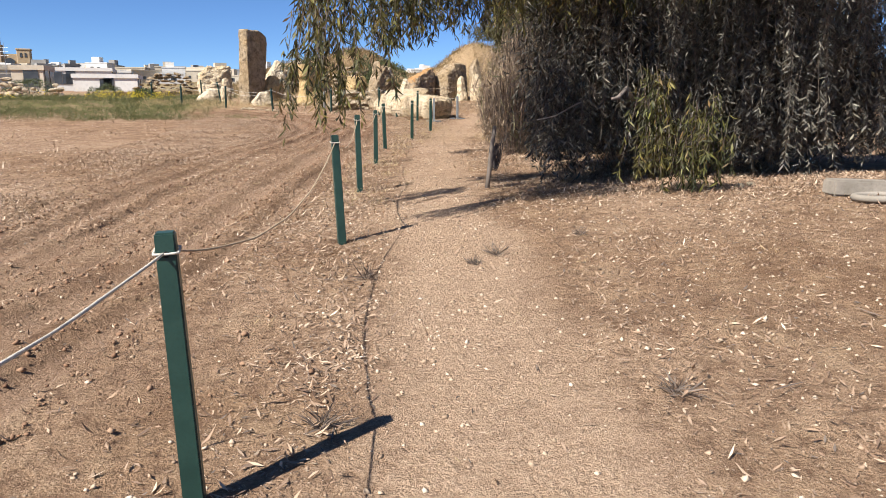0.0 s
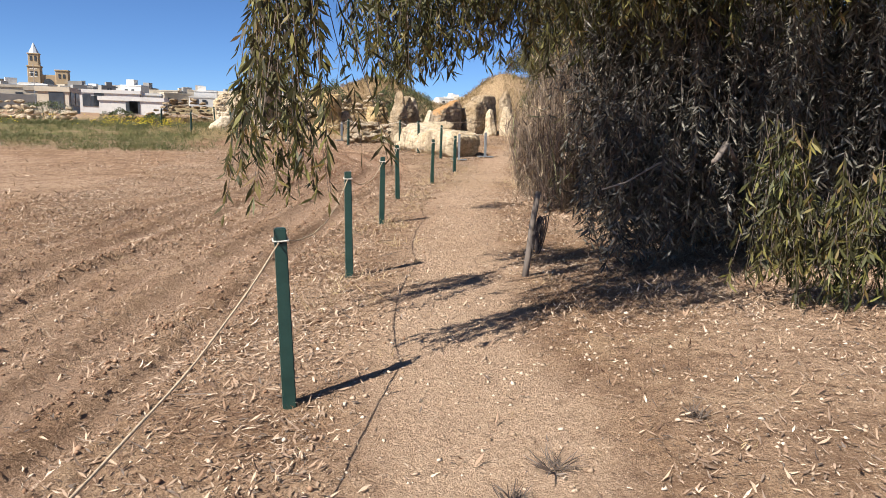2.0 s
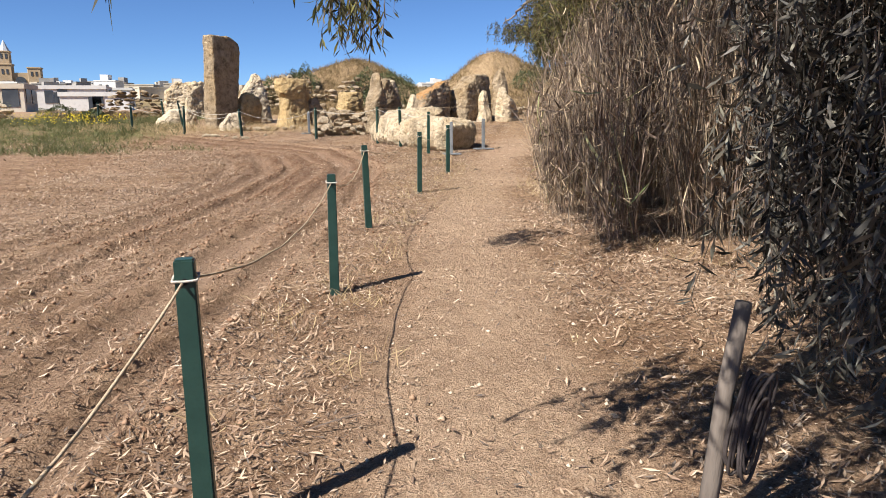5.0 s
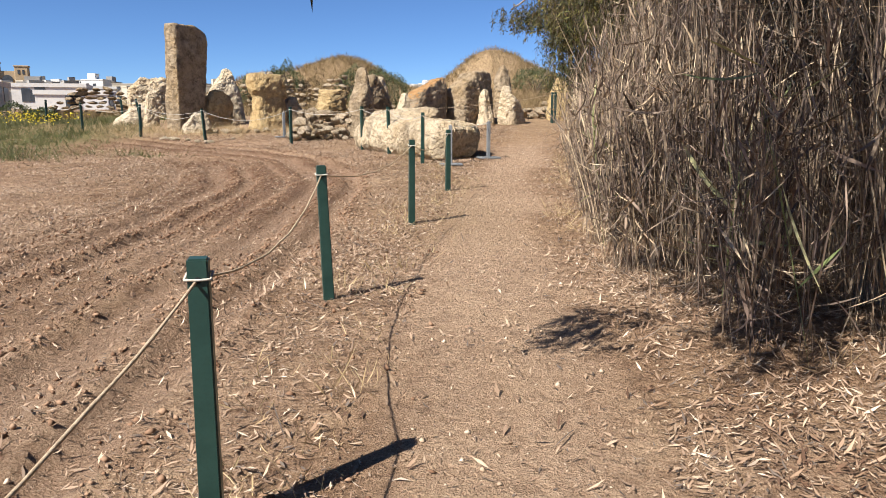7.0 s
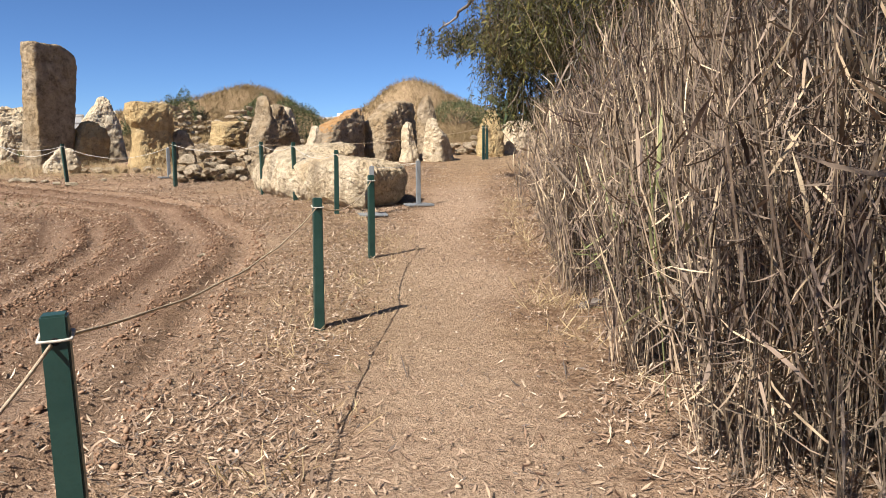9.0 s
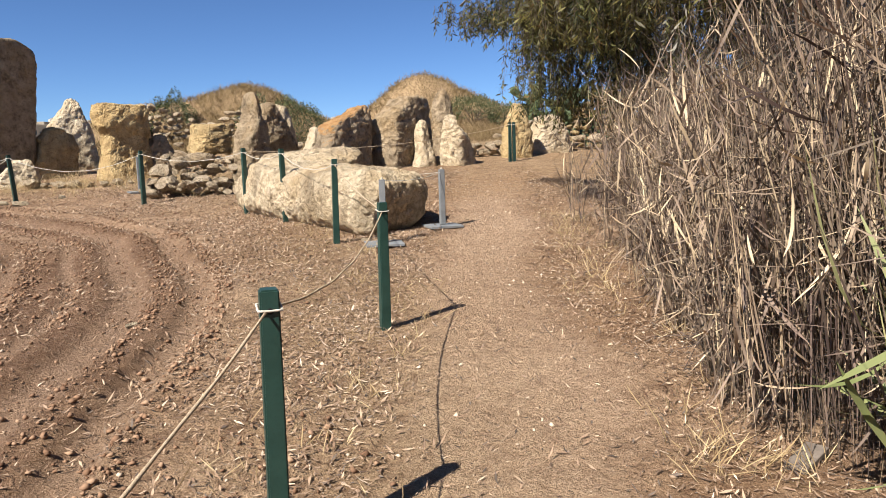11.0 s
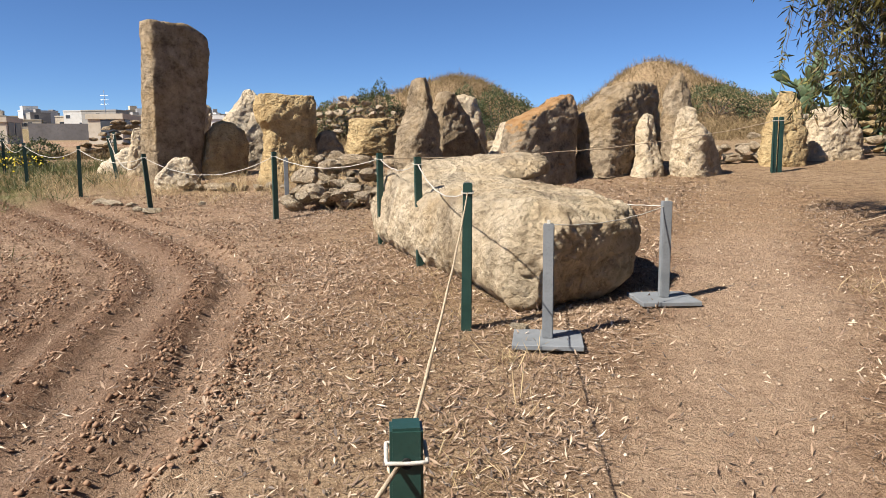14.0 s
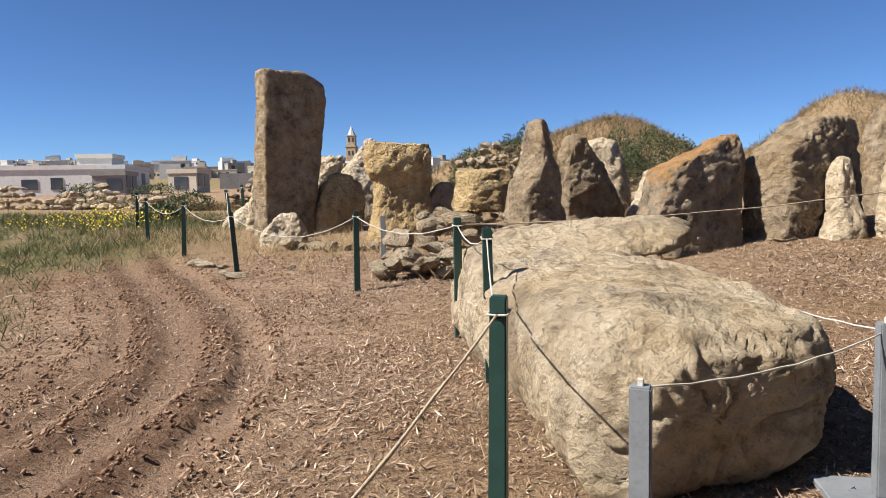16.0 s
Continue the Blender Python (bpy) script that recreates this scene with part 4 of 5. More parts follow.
hanging_tree("eucalyptus_tree", (5.2, 11.2), 4.6, 0.29,
             # some limbs are added only to carry the unseen high sprays
             [((5.2, 11.15, 2.6), (2.2, 8.6, 4.2), 0.12, 0.06), ((2.2, 8.6, 4.2), (-0.3, 7.6, 3.0), 0.05, 0.012), ((3.2, 9.0, 4.0), (0.4, 6.6, 4.0), 0.07, 0.02), ((5.2, 11.15, 4.4), (2.2, 13.4, 4.9), 0.09, 0.04), ((2.2, 13.4, 4.9), (2.3, 15.6, 5.5), 0.04, 0.015), ((2.2, 13.4, 4.9), (0.3, 12.7, 5.6), 0.04, 0.015), ((3.0, 11.4, 4.6), (0.8, 12.3, 4.1), 0.05, 0.015), ((5.1, 11.0, 1.7), (2.4, 8.4, 1.35), 0.024, 0.006), ((5.2, 11.15, 3.0), (5.4, 7.6, 5.0), 0.11, 0.04), ((5.2, 11.15, 3.8), (3.4, 7.4, 4.9), 0.09, 0.03), ((5.2, 11.15, 3.6), (3.4, 13, 5.0), 0.1, 0.03),
              ((5.2, 11.15, 1.3), (3.3, 8.3, 1.6), 0.07, 0.02), ((5.2, 11.15, 2.2), (6.8, 9.2, 3.6), 0.1, 0.03), ((3.0, 11.4, 4.6), (1.1, 12.9, 3.1), 0.04, 0.012)],
             # sprays ending above 2.6 m: unseen canopy added to shade ground, crown and reeds
             [(2.9, 9.7, 4.4, 1.7, 1.8, 0.9, 360, 1.9, 1.5), (0.02, 6.85, 2.9, 0.22, 0.3, 0.25, 24, 1.05, 1.6), (-0.2, 8.0, 2.75, 0.26, 0.35, 0.3, 30, 0.85, 1.6), (0.4, 6.9, 3.9, 1.1, 0.9, 0.4, 220, 2.75, 0.9), (1.5, 7.9, 3.9, 0.8, 0.8, 0.4, 120, 2.65, 0.9), (1.4, 12.8, 4.6, 1.2, 1.0, 0.5, 120, 3.3, 1.0), (2.5, 13.2, 4.0, 0.7, 0.7, 0.4, 60, 2.75, 0.9), (3.6, 7.6, 4.6, 1.6, 1.0, 0.6, 190, 3.0, 1.1), (5.4, 7.5, 4.8, 1.4, 1.0, 0.6, 180, 3.0, 1.1), (2.9, 12.9, 5.2, 1.0, 0.9, 0.4, 360, 4.1, 0.9), (2.4, 14.9, 5.4, 1.0, 1.3, 0.4, 330, 4.3, 0.9), (0.5, 12.9, 5.4, 0.9, 1.3, 0.3, 330, 4.6, 0.8), (0.9, 12.3, 4.0, 0.6, 0.6, 0.3, 90, 2.95, 0.7), (0.75, 8.9, 3.1, 0.6, 0.7, 0.35, 75, 1.8, 1.0), (1.5, 8.6, 3.6, 0.9, 0.8, 0.5, 130, 1.85, 1.3),
              (4.6, 9.4, 4.8, 2.4, 2.0, 0.9, 650, 2.2, 1.6), (3.42, 7.5, 1.7, 0.3, 0.34, 0.5, 95, 0.02, 1.4), (4.0, 7.4, 1.35, 0.4, 0.4, 0.4, 80, 0.03, 1.2), (1.0, 13.2, 3.0, 0.45, 0.4, 0.25, 45, 1.85, 0.8), (1.9, 12.9, 3.9, 0.7, 0.6, 0.3, 90, 2.8, 0.8)],
             3, "large weeping eucalyptus with drooping branches sweeping the ground and added unseen shading sprays",
             # grey masses fill the crown's inside; part of its shade is their dark colour
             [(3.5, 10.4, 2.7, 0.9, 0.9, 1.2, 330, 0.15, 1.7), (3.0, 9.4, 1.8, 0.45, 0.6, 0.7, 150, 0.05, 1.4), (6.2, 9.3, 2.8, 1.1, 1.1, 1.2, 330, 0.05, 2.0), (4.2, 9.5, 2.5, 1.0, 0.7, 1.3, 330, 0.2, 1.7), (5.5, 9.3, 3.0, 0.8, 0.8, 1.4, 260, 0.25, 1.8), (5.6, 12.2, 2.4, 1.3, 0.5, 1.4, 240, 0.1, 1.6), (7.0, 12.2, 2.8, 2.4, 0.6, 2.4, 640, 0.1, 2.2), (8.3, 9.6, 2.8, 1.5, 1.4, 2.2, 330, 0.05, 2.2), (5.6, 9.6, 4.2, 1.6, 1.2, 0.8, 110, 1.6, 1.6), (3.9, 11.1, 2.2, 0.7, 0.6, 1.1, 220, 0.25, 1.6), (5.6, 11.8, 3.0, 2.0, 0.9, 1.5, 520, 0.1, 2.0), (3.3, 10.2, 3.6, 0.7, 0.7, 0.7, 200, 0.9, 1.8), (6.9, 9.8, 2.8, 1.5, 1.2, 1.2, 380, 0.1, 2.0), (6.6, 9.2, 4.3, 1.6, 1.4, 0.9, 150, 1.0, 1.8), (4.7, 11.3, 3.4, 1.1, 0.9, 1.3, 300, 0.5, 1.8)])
hanging_tree("eucalyptus_tree", (7.2, 22.5), 4.6, 0.22,
             [((7.3, 22.4, 3.6), (5.9, 26.5, 5.0), 0.1, 0.03), ((5.9, 26.5, 5.0), (5.6, 28.9, 4.7), 0.045, 0.015), ((7.3, 22.4, 4.0), (5.4, 22.0, 5.2), 0.09, 0.03), ((7.3, 22.4, 3.4), (8.2, 27.0, 4.6), 0.1, 0.03)],
             [(6.4, 25.8, 4.7, 1.0, 2.0, 0.7, 480, 2.2, 1.2), (6.1, 28.5, 4.6, 1.1, 0.9, 0.35, 230, 2.75, 0.7), (7.6, 28.0, 4.7, 1.2, 1.0, 0.5, 330, 2.6, 0.8), (7.0, 22.8, 5.2, 2.2, 2.6, 1.1, 700, 1.6, 1.7), (5.6, 19.6, 5.2, 1.6, 2.2, 0.8, 380, 2.4, 1.4), (7.5, 27.0, 4.2, 1.6, 1.6, 1.2, 420, 1.2, 1.6)],
             7, "tall eucalyptus with narrow drooping leaves behind the reeds",
             # dark grey masses behind the reeds: shade there is partly put into leaf colour
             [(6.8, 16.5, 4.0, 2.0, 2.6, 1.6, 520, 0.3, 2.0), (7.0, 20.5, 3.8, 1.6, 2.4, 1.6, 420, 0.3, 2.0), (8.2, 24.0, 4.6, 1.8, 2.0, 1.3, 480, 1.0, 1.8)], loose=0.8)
hanging_tree("eucalyptus_tree", (5.0, 14.7), 4.4, 0.30,
             [((5.0, 14.7, 2.0), (4.0, 14.3, 3.6), 0.13, 0.05), ((5.05, 14.7, 2.6), (5.9, 15.6, 4.8), 0.12, 0.04), ((4.0, 14.3, 3.6), (3.4, 15.2, 4.6), 0.05, 0.02)],
             [(4.6, 15.2, 4.6, 1.2, 1.0, 0.6, 220, 2.7, 1.0)],
             17, "eucalyptus with a stout furrowed trunk rising from the reeds",
             [(5.5, 15.6, 4.0, 1.3, 1.0, 1.1, 420, 1.2, 1.7), (6.2, 13.6, 3.4, 1.2, 1.0, 1.4, 380, 0.4, 2.0)], loose=0.7)


# ---- reeds ----
def reed_bed(name, spots, height, seed, material, label, leaves=6, lean=0.11, broad=1.0):
    rng = np.random.RandomState(seed)
    n = len(spots)
    xy = np.array(spots)
    p = np.stack((xy[:, 0], xy[:, 1], ground_base(xy[:, 0], xy[:, 1]) - 0.03), 1)
    d = np.stack((rng.normal(-0.06, lean, n), rng.normal(0, lean, n), np.ones(n)), 1)
    d = unit(d)
    h = np.array(height) * rng.uniform(0.55, 1.1, n)
    v1, q1 = blades(p, d, h, rng.uniform(0.004, 0.0105, n), unit(rng.normal(0, 1, (n, 3)) * (1, 1, 0.05)), rng.normal(0, 0.16, n), 5)
    v1b, q1b = blades(p, d, h, rng.uniform(0.004, 0.0105, n), unit(np.cross(d, rng.normal(0, 1, (n, 3)))), rng.normal(0, 0.05, n), 3)
    k = rng.randint(0, n, n * leaves)
    f = rng.uniform(0.12, 1.0, len(k)) ** 0.8
    base = p[k] + d[k] * (h[k] * f)[:, None]
    way = rng.normal(0, 0.6, (len(k), 3))
    way[:, 2] = rng.normal(0.0, 0.75, len(k))
    way = unit(way)
    ln = rng.uniform(0.10, 0.42, len(k)) * (0.6 + 0.4 * broad)
    v2, q2 = blades(base, way, ln, rng.uniform(0.004, 0.019, len(k)) * rng.uniform(0.5, 1.2, len(k)) * broad, unit(np.cross(way, np.cross(way, (0, 0, 1.0))) + rng.normal(0, 0.3, (len(k), 3))), rng.normal(-0.35, 0.4, len(k)), 4)
    v = np.concatenate((v1, v1b, v2))
    q = np.concatenate((q1, q1b + len(v1), q2 + len(v1) + len(v1b)))
    ob = new(name, quads(name, v, q, material))
    return tagged(ob, label, "reeds", kind="stuff")


def reed_edge(y):
    return 0.05 + np.interp(y, [12.6, 13.2, 14.0, 15.9, 18.4, 20.5, 23, 25.4], [4.4, 3.55, 3.2, 3.15, 3.75, 4.55, 5.4, 6.1])


def reed_spots(count, seed, y0, y1, depth):
    """Clumped stalks: thin along the bed's edge, denser behind."""
    rng = np.random.RandomState(seed)
    out = []
    while len(out) < count:
        y = rng.uniform(y0, y1)
        into = depth * rng.uniform(0, 1) ** 0.8
        x = float(reed_edge(y)) + 0.05 + into + 0.16 * float(wave(0, y, 4, 4.0))
        if wave(x, y, 12, 4.5) > 0.1 + 0.25 * rng.normal() - 0.12 * into:
            out.append((x, y))
    return out


_s = reed_spots(3400, 1, 12.9, 20.8, 2.2)
reed_bed("reed_bed", _s, [1.35 + 1.5 * min(1.0, (x - float(reed_edge(y))) / 1.1) for x, y in _s], 11, M_REED, "dense bed of dry grey-brown reeds with curled leaves", 11)
_s = reed_spots(2600, 2, 20.5, 25.6, 1.8)
reed_bed("reed_bed", _s, [1.3 + 0.7 * min(1.0, (x - float(reed_edge(y))) / 0.8) for x, y in _s], 12, M_REED, "dry reeds thinning out along the path's edge", 10)
_s = [(x, y) for x, y in ((4.45, 18.35), (4.5, 18.5), (4.6, 18.3), (4.42, 18.15), (3.75, 14.7), (3.6, 14.6), (3.9, 14.9), (4.5, 17.9), (4.7, 18.1), (4.55, 18.0), (3.55, 13.6), (3.5, 16.4), (4.3, 18.2), (4.36, 18.3), (4.4, 18.4), (4.28, 18.05), (4.5, 18.25), (4.45, 18.1))]
reed_bed("green_cane", _s, [1.5] * len(_s), 13, M_REED_GREEN, "few green cane shoots among the dry reeds", 9, broad=2.4)


# ---- ground cover ----
def fence_x(y):
    return np.interp(y, [p[1] for p in POSTS[:9]], [p[0] for p in POSTS[:9]])


def scatter(rng, count, x0, x1, y0, y1, weight):
    """Points in a rectangle, thinned by weight(x, y) in 0 to 1."""
    x, y = rng.uniform(x0, x1, count), rng.uniform(y0, y1, count)
    keep = rng.uniform(0, 1, count) < weight(x, y)
    return x[keep], y[keep]


def litter_weight(x, y):
    d = np.abs(off_track(x, y) + 0.2)
    tr = soft(d, 0.9, 1.9)
    pathy = 1 - (0.82 + 0.1 * soft(11 - y, 0, 5)) * soft(0.95 - np.abs(x - path_x(y) + 0.16 * wave(x, y, 8, 1.3)), 0, 0.45)
    drift = soft(wave(x, y, 21, 1.6), -0.9, 0.7)
    start = 0.2 + 0.8 * np.maximum(soft(y, 4, 9), np.exp(-((x - fence_x(y) - 0.25) / 0.4) ** 2))
    return np.clip((0.32 + 0.68 * tr) * pathy * (0.25 + 0.75 * drift) * start, 0, 1)


def lay(name, x, y, rng, length, width, material, label, category, lift=0.007, tilt=0.26, curl=0.35, sections=2):
    n = len(x)
    a = rng.uniform(0, 2 * math.pi, n)
    way = unit(np.stack((np.cos(a), np.sin(a), rng.normal(0.05, tilt, n)), 1))
    nr = unit(np.stack((rng.normal(0, 0.3, n), rng.normal(0, 0.3, n), np.ones(n)), 1))
    base = np.stack((x, y, ground_z(x, y) + lift + rng.uniform(0, 0.008, n)), 1)
    size = rng.uniform(0, 1, n) ** 2.2
    v, q = blades(base, way, length[0] + (length[1] - length[0]) * size, width[0] + (width[1] - width[0]) * size * rng.uniform(0.5, 1.2, n), nr, rng.normal(0, curl, n), sections)
    return tagged(new(name, quads(name, v, q, material)), label, category, kind="stuff")


_rng = np.random.RandomState(31)
_x, _y = scatter(_rng, 420000, -5, 7.2, 1.6, 17, litter_weight)
lay("leaf_litter", _x, _y, _rng, (0.014, 0.085), (0.005, 0.016), M_LITTER, "fallen curled tan eucalyptus leaves on dry soil", "leaf litter")
_x, _y = scatter(_rng, 420000, -5, 8.0, 17, 33, litter_weight)
lay("leaf_litter", _x, _y, _rng, (0.014, 0.08), (0.005, 0.015), M_LITTER, "fallen curled tan eucalyptus leaves on dry soil", "leaf litter")
_x, _y = scatter(_rng, 45000, -22, -4.8, 8, 33, lambda x, y: (0.2 + 0.8 * soft(wave(x, y, 60, 0.5), -0.5, 0.5)) * soft(np.abs(off_track(x, y)), 0.8, 1.6))
lay("leaf_litter", _x, _y, _rng, (0.05, 0.15), (0.012, 0.03), M_LITTER, "dry chaff and leaves strewn over the bare field", "leaf litter")
_x, _y = scatter(_rng, 110000, -4.5, 7.5, 1.6, 32, litter_weight)
lay("bark_flakes", _x, _y, _rng, (0.015, 0.06), (0.006, 0.016), M_TWIG, "small dark brown bark flakes among the leaves", "bark litter")
_x, _y = scatter(_rng, 2600, -4, 6.5, 1.6, 31, litter_weight)
lay("fallen_twig", _x, _y, _rng, (0.10, 0.34), (0.005, 0.010), M_TWIG, "thin brown twigs scattered on dry soil", "twigs", 0.008, 0.1, 0.12, 4)


def lumps_of(name, x, y, size, material, label, category, rng, sink=0.2):
    tv = np.array(((0.5, 0, 0), (0, 0.5, 0), (-0.5, 0, 0), (0, -0.5, 0), (0.12, 0.1, 0.5), (0, 0, -0.5)))
    tf = np.array(((0, 1, 4), (1, 2, 4), (2, 3, 4), (3, 0, 4), (1, 0, 5), (2, 1, 5), (3, 2, 5), (0, 3, 5)))
    n = len(x)
    s = size[:, None, None] * rng.uniform(0.6, 1.25, (n, 1, 3)) * np.array((1, 1, 0.7))
    a = rng.uniform(0, 2 * math.pi, n)
    v = tv[None] * (1.1 + rng.normal(0, 0.2, (n, len(tv), 1))) * s
    c, d = np.cos(a)[:, None], np.sin(a)[:, None]
    v = np.stack((v[..., 0] * c - v[..., 1] * d, v[..., 0] * d + v[..., 1] * c, v[..., 2]), -1)
    v += np.stack((x, y, ground_z(x, y) + size * (0.35 - sink)), 1)[:, None]
    f = (tf[None] + (np.arange(n) * len(tv))[:, None, None]).reshape(-1, 3)
    return tagged(new(name, quads(name, v.reshape(-1, 3), f, material)), label, category, kind="stuff")


def pebble_weight(x, y):
    return np.clip((0.25 + 0.75 * soft(x - fence_x(y), -0.5, 0.3)) * (0.35 + 0.65 * soft(wave(x, y, 33, 1.3), -0.8, 0.8)) * (0.35 + 0.65 * soft(14 - y, 0, 6)), 0, 1)


_x, _y = scatter(_rng, 170000, -5, 7.5, 1.6, 32, pebble_weight)
lumps_of("gravel", _x, _y, 0.006 + 0.03 * _rng.uniform(0, 1, len(_x)) ** 6, M_PEBBLE, "small pale limestone pebbles strewn on soil", "gravel", _rng)


def clod_weight(x, y):
    d = np.abs(off_track(x, y))
    near = sum(np.exp(-((off_track(x, y) - a - 1.9 * w) / 0.09) ** 2) for a, w, _ in RUTS)
    return np.clip((0.13 * soft(2.8 - d, 0, 0.6) + 1.0 * near) * (0.4 + 0.6 * soft(y, 13, 20)) * (0.3 + 0.7 * soft(wave(x, y, 61, 2.0), -0.8, 0.6)), 0, 1)


_x, _y = scatter(_rng, 330000, -6, 2.6, 3, 33, clod_weight)
lumps_of("soil_clod", _x, _y, 0.007 + 0.042 * _rng.uniform(0, 1, len(_x)) ** 4, M_CLOD, "crumbled reddish soil clods beside the wheel ruts", "soil clods", _rng, 0.05)


def tufts(name, x, y, rng, blades_each, length, material, label, category, width=(0.003, 0.007), spread=0.6, radius=0.05):
    k = np.repeat(np.arange(len(x)), blades_each)
    n = len(k)
    px_, py_ = x[k] + rng.normal(0, radius, n), y[k] + rng.normal(0, radius, n)
    way = unit(np.stack((rng.normal(0, spread, n), rng.normal(0, spread, n), np.ones(n)), 1))
    base = np.stack((px_, py_, ground_base(px_, py_) - 0.01), 1)
    size = rng.uniform(0.6, 1.2, len(x))[k]
    v, q = blades(base, way, rng.uniform(*length, n) * size, rng.uniform(*width, n), unit(rng.normal(0, 1, (n, 3)) * (1, 1, 0.2)), rng.normal(-0.2, 0.35, n), 3)
    return tagged(new(name, quads(name, v, q, material)), label, category, kind="stuff")


_x, _y = scatter(_rng, 900, -0.9, 4.0, 8, 30, lambda x, y: 0.8 * np.exp(-((x - fence_x(y) - 0.1) / 0.35) ** 2))
tufts("dry_grass", _x, _y, _rng, 14, (0.06, 0.20), M_STRAW, "sparse dry straw-coloured grass along the fence", "dry grass", spread=0.8, radius=0.09)
_x, _y = scatter(_rng, 1500, -9, 1.5, 30.5, 36, lambda x, y: np.clip(np.exp(-((y - 33.2 + 0.28 * x) / 1.0) ** 2), 0, 1))
tufts("dry_grass", _x, _y, _rng, 16, (0.10, 0.34), M_STRAW, "tall dry grass at the foot of the stones", "dry grass", radius=0.10)
_x, _y = scatter(_rng, 900, 3.6, 7.0, 12.5, 26, lambda x, y: np.exp(-((x - reed_edge(y) + 0.05) / 0.25) ** 2))
tufts("dry_grass", _x, _y, _rng, 14, (0.06, 0.25), M_STRAW, "dry grass fringing the reed bed", "dry grass", radius=0.08, spread=0.8)
_x, _y = scatter(_rng, 9500, -14, 18, 44.5, 56, lambda x, y: 0.25 + 0.75 * soft(wave(x, y, 44, 0.9), -0.8, 0.5))
tufts("hill_grass", _x, _y, _rng, 14, (0.12, 0.38), M_HILL, "dry brown-gold grass covering the mounds", "dry grass", (0.008, 0.02), radius=0.2)
_x, _y = scatter(_rng, 7600, -22, -0.6, 26, 42, lambda x, y: np.maximum(soft(-x, 3.6, 8.5) * soft(y + 0.35 * (x + 4), 28.5, 33.5), 0.75 * soft(-off_track(x, y), 0.5, 1.6) * soft(y, 26.0, 29.5) * soft(-x, 0.6, 2.4)) * (0.2 + 0.8 * soft(wave(x, y, 50, 0.9), -0.7, 0.6)))
tufts("weeds", _x, _y, _rng, 16, (0.08, 0.30), M_WEED, "green weeds growing on the fallow field's edge", "weeds", (0.006, 0.014), radius=0.12)
_x, _y = scatter(_rng, 230, -15, -7.5, 34.5, 39, lambda x, y: soft(wave(x, y, 52, 0.7), -0.4, 0.6))
_n = len(_x)
_fx, _fy = np.repeat(_x, 6) + _rng.normal(0, 0.14, _n * 6), np.repeat(_y, 6) + _rng.normal(0, 0.14, _n * 6)
_v, _q = blades(np.stack((_fx, _fy, ground_base(_fx, _fy) + _rng.uniform(0.25, 0.5, _n * 6)), 1), unit(_rng.normal(0, 1, (_n * 6, 3))), np.full(_n * 6, 0.05), np.full(_n * 6, 0.045), unit(_rng.normal(0, 1, (_n * 6, 3))), np.zeros(_n * 6), 2)
tagged(new("wildflowers", quads("wildflowers", _v, _q, M_FLOWER)), "yellow wildflowers among green weeds", "flowers", kind="stuff")
# low weeds and small tufts on the bare ground
_x, _y = scatter(_rng, 240, -4, 6, 2.5, 13, lambda x, y: 0.25 + 0 * x)
tufts("low_weed", _x, _y, _rng, 12, (0.02, 0.07), M_STRAW, "tiny withered plants on bare soil", "weeds", (0.003, 0.006), 1.2, 0.05)


def dry_plant(x, y, seed, size=0.15):
    rng = np.random.RandomState(seed)
    n = 46
    way = unit(np.stack((rng.normal(0, 0.8, n), rng.normal(0, 0.8, n), rng.uniform(0.3, 1, n)), 1))
    v, q = blades(np.zeros((n, 3)) + rng.normal(0, 0.02, (n, 3)) * (1, 1, 0), way, rng.uniform(0.4, 1.1, n) * size, rng.uniform(0.003, 0.009, n), unit(rng.normal(0, 1, (n, 3))), rng.normal(0, 0.3, n), 3)
    ob = new("dry_plant", quads("dry_plant", v, q, M_TWIG))
    ob.matrix_basis = pose(x, y, gz(x, y))
    return tagged(ob, "small withered brown plant on bare ground", "plant", "withered plants")


for _k, (_px, _py) in enumerate(((1.28, 5.55), (1.05, 5.35), (1.55, 2.95), (2.1, 5.9), (-0.1, 2.9), (2.15, 8.0), (0.2, 5.2))):
    dry_plant(_px, _py, _k + 70, 0.11 if _k % 2 else 0.16)


# ---- shrubs, cactus ----
def shrub(x, y, rx, ry, rz, count, seed, label, leaf=0.07):
    rng = np.random.RandomState(seed)
    g = float(ground_base(x, y))
    u = unit(rng.normal(0, 1, (count, 3)))
    u[:, 2] = np.abs(u[:, 2])
    lump = 0.78 + 0.22 * wave(u[:, 0] * 3 + seed, u[:, 1] * 3 + u[:, 2] * 2, seed, 1.4)
    p = u * np.array((rx, ry, rz)) * (lump * rng.uniform(0.55, 1.0, count) ** 0.4)[:, None]
    v, q = blades(p, unit(u + rng.normal(0, 0.8, (count, 3))), rng.uniform(0.6, 1.3, count) * leaf, rng.uniform(0.3, 0.55, count) * leaf, unit(rng.normal(0, 1, (count, 3))), rng.normal(0, 0.2, count), 2)
    s = empty("shrub", pose(x, y, g), label, "shrub", "mound shrubs")
    link_part("foliage", quads("foliage", v, q, M_SHRUB), s)
    stems = [((0, 0, -0.1), tuple(k * 0.8)) for k in p[:24]]
    link_part("stem", twig_mesh("stem", stems, 0.02, M_TWIG), s)
    return s


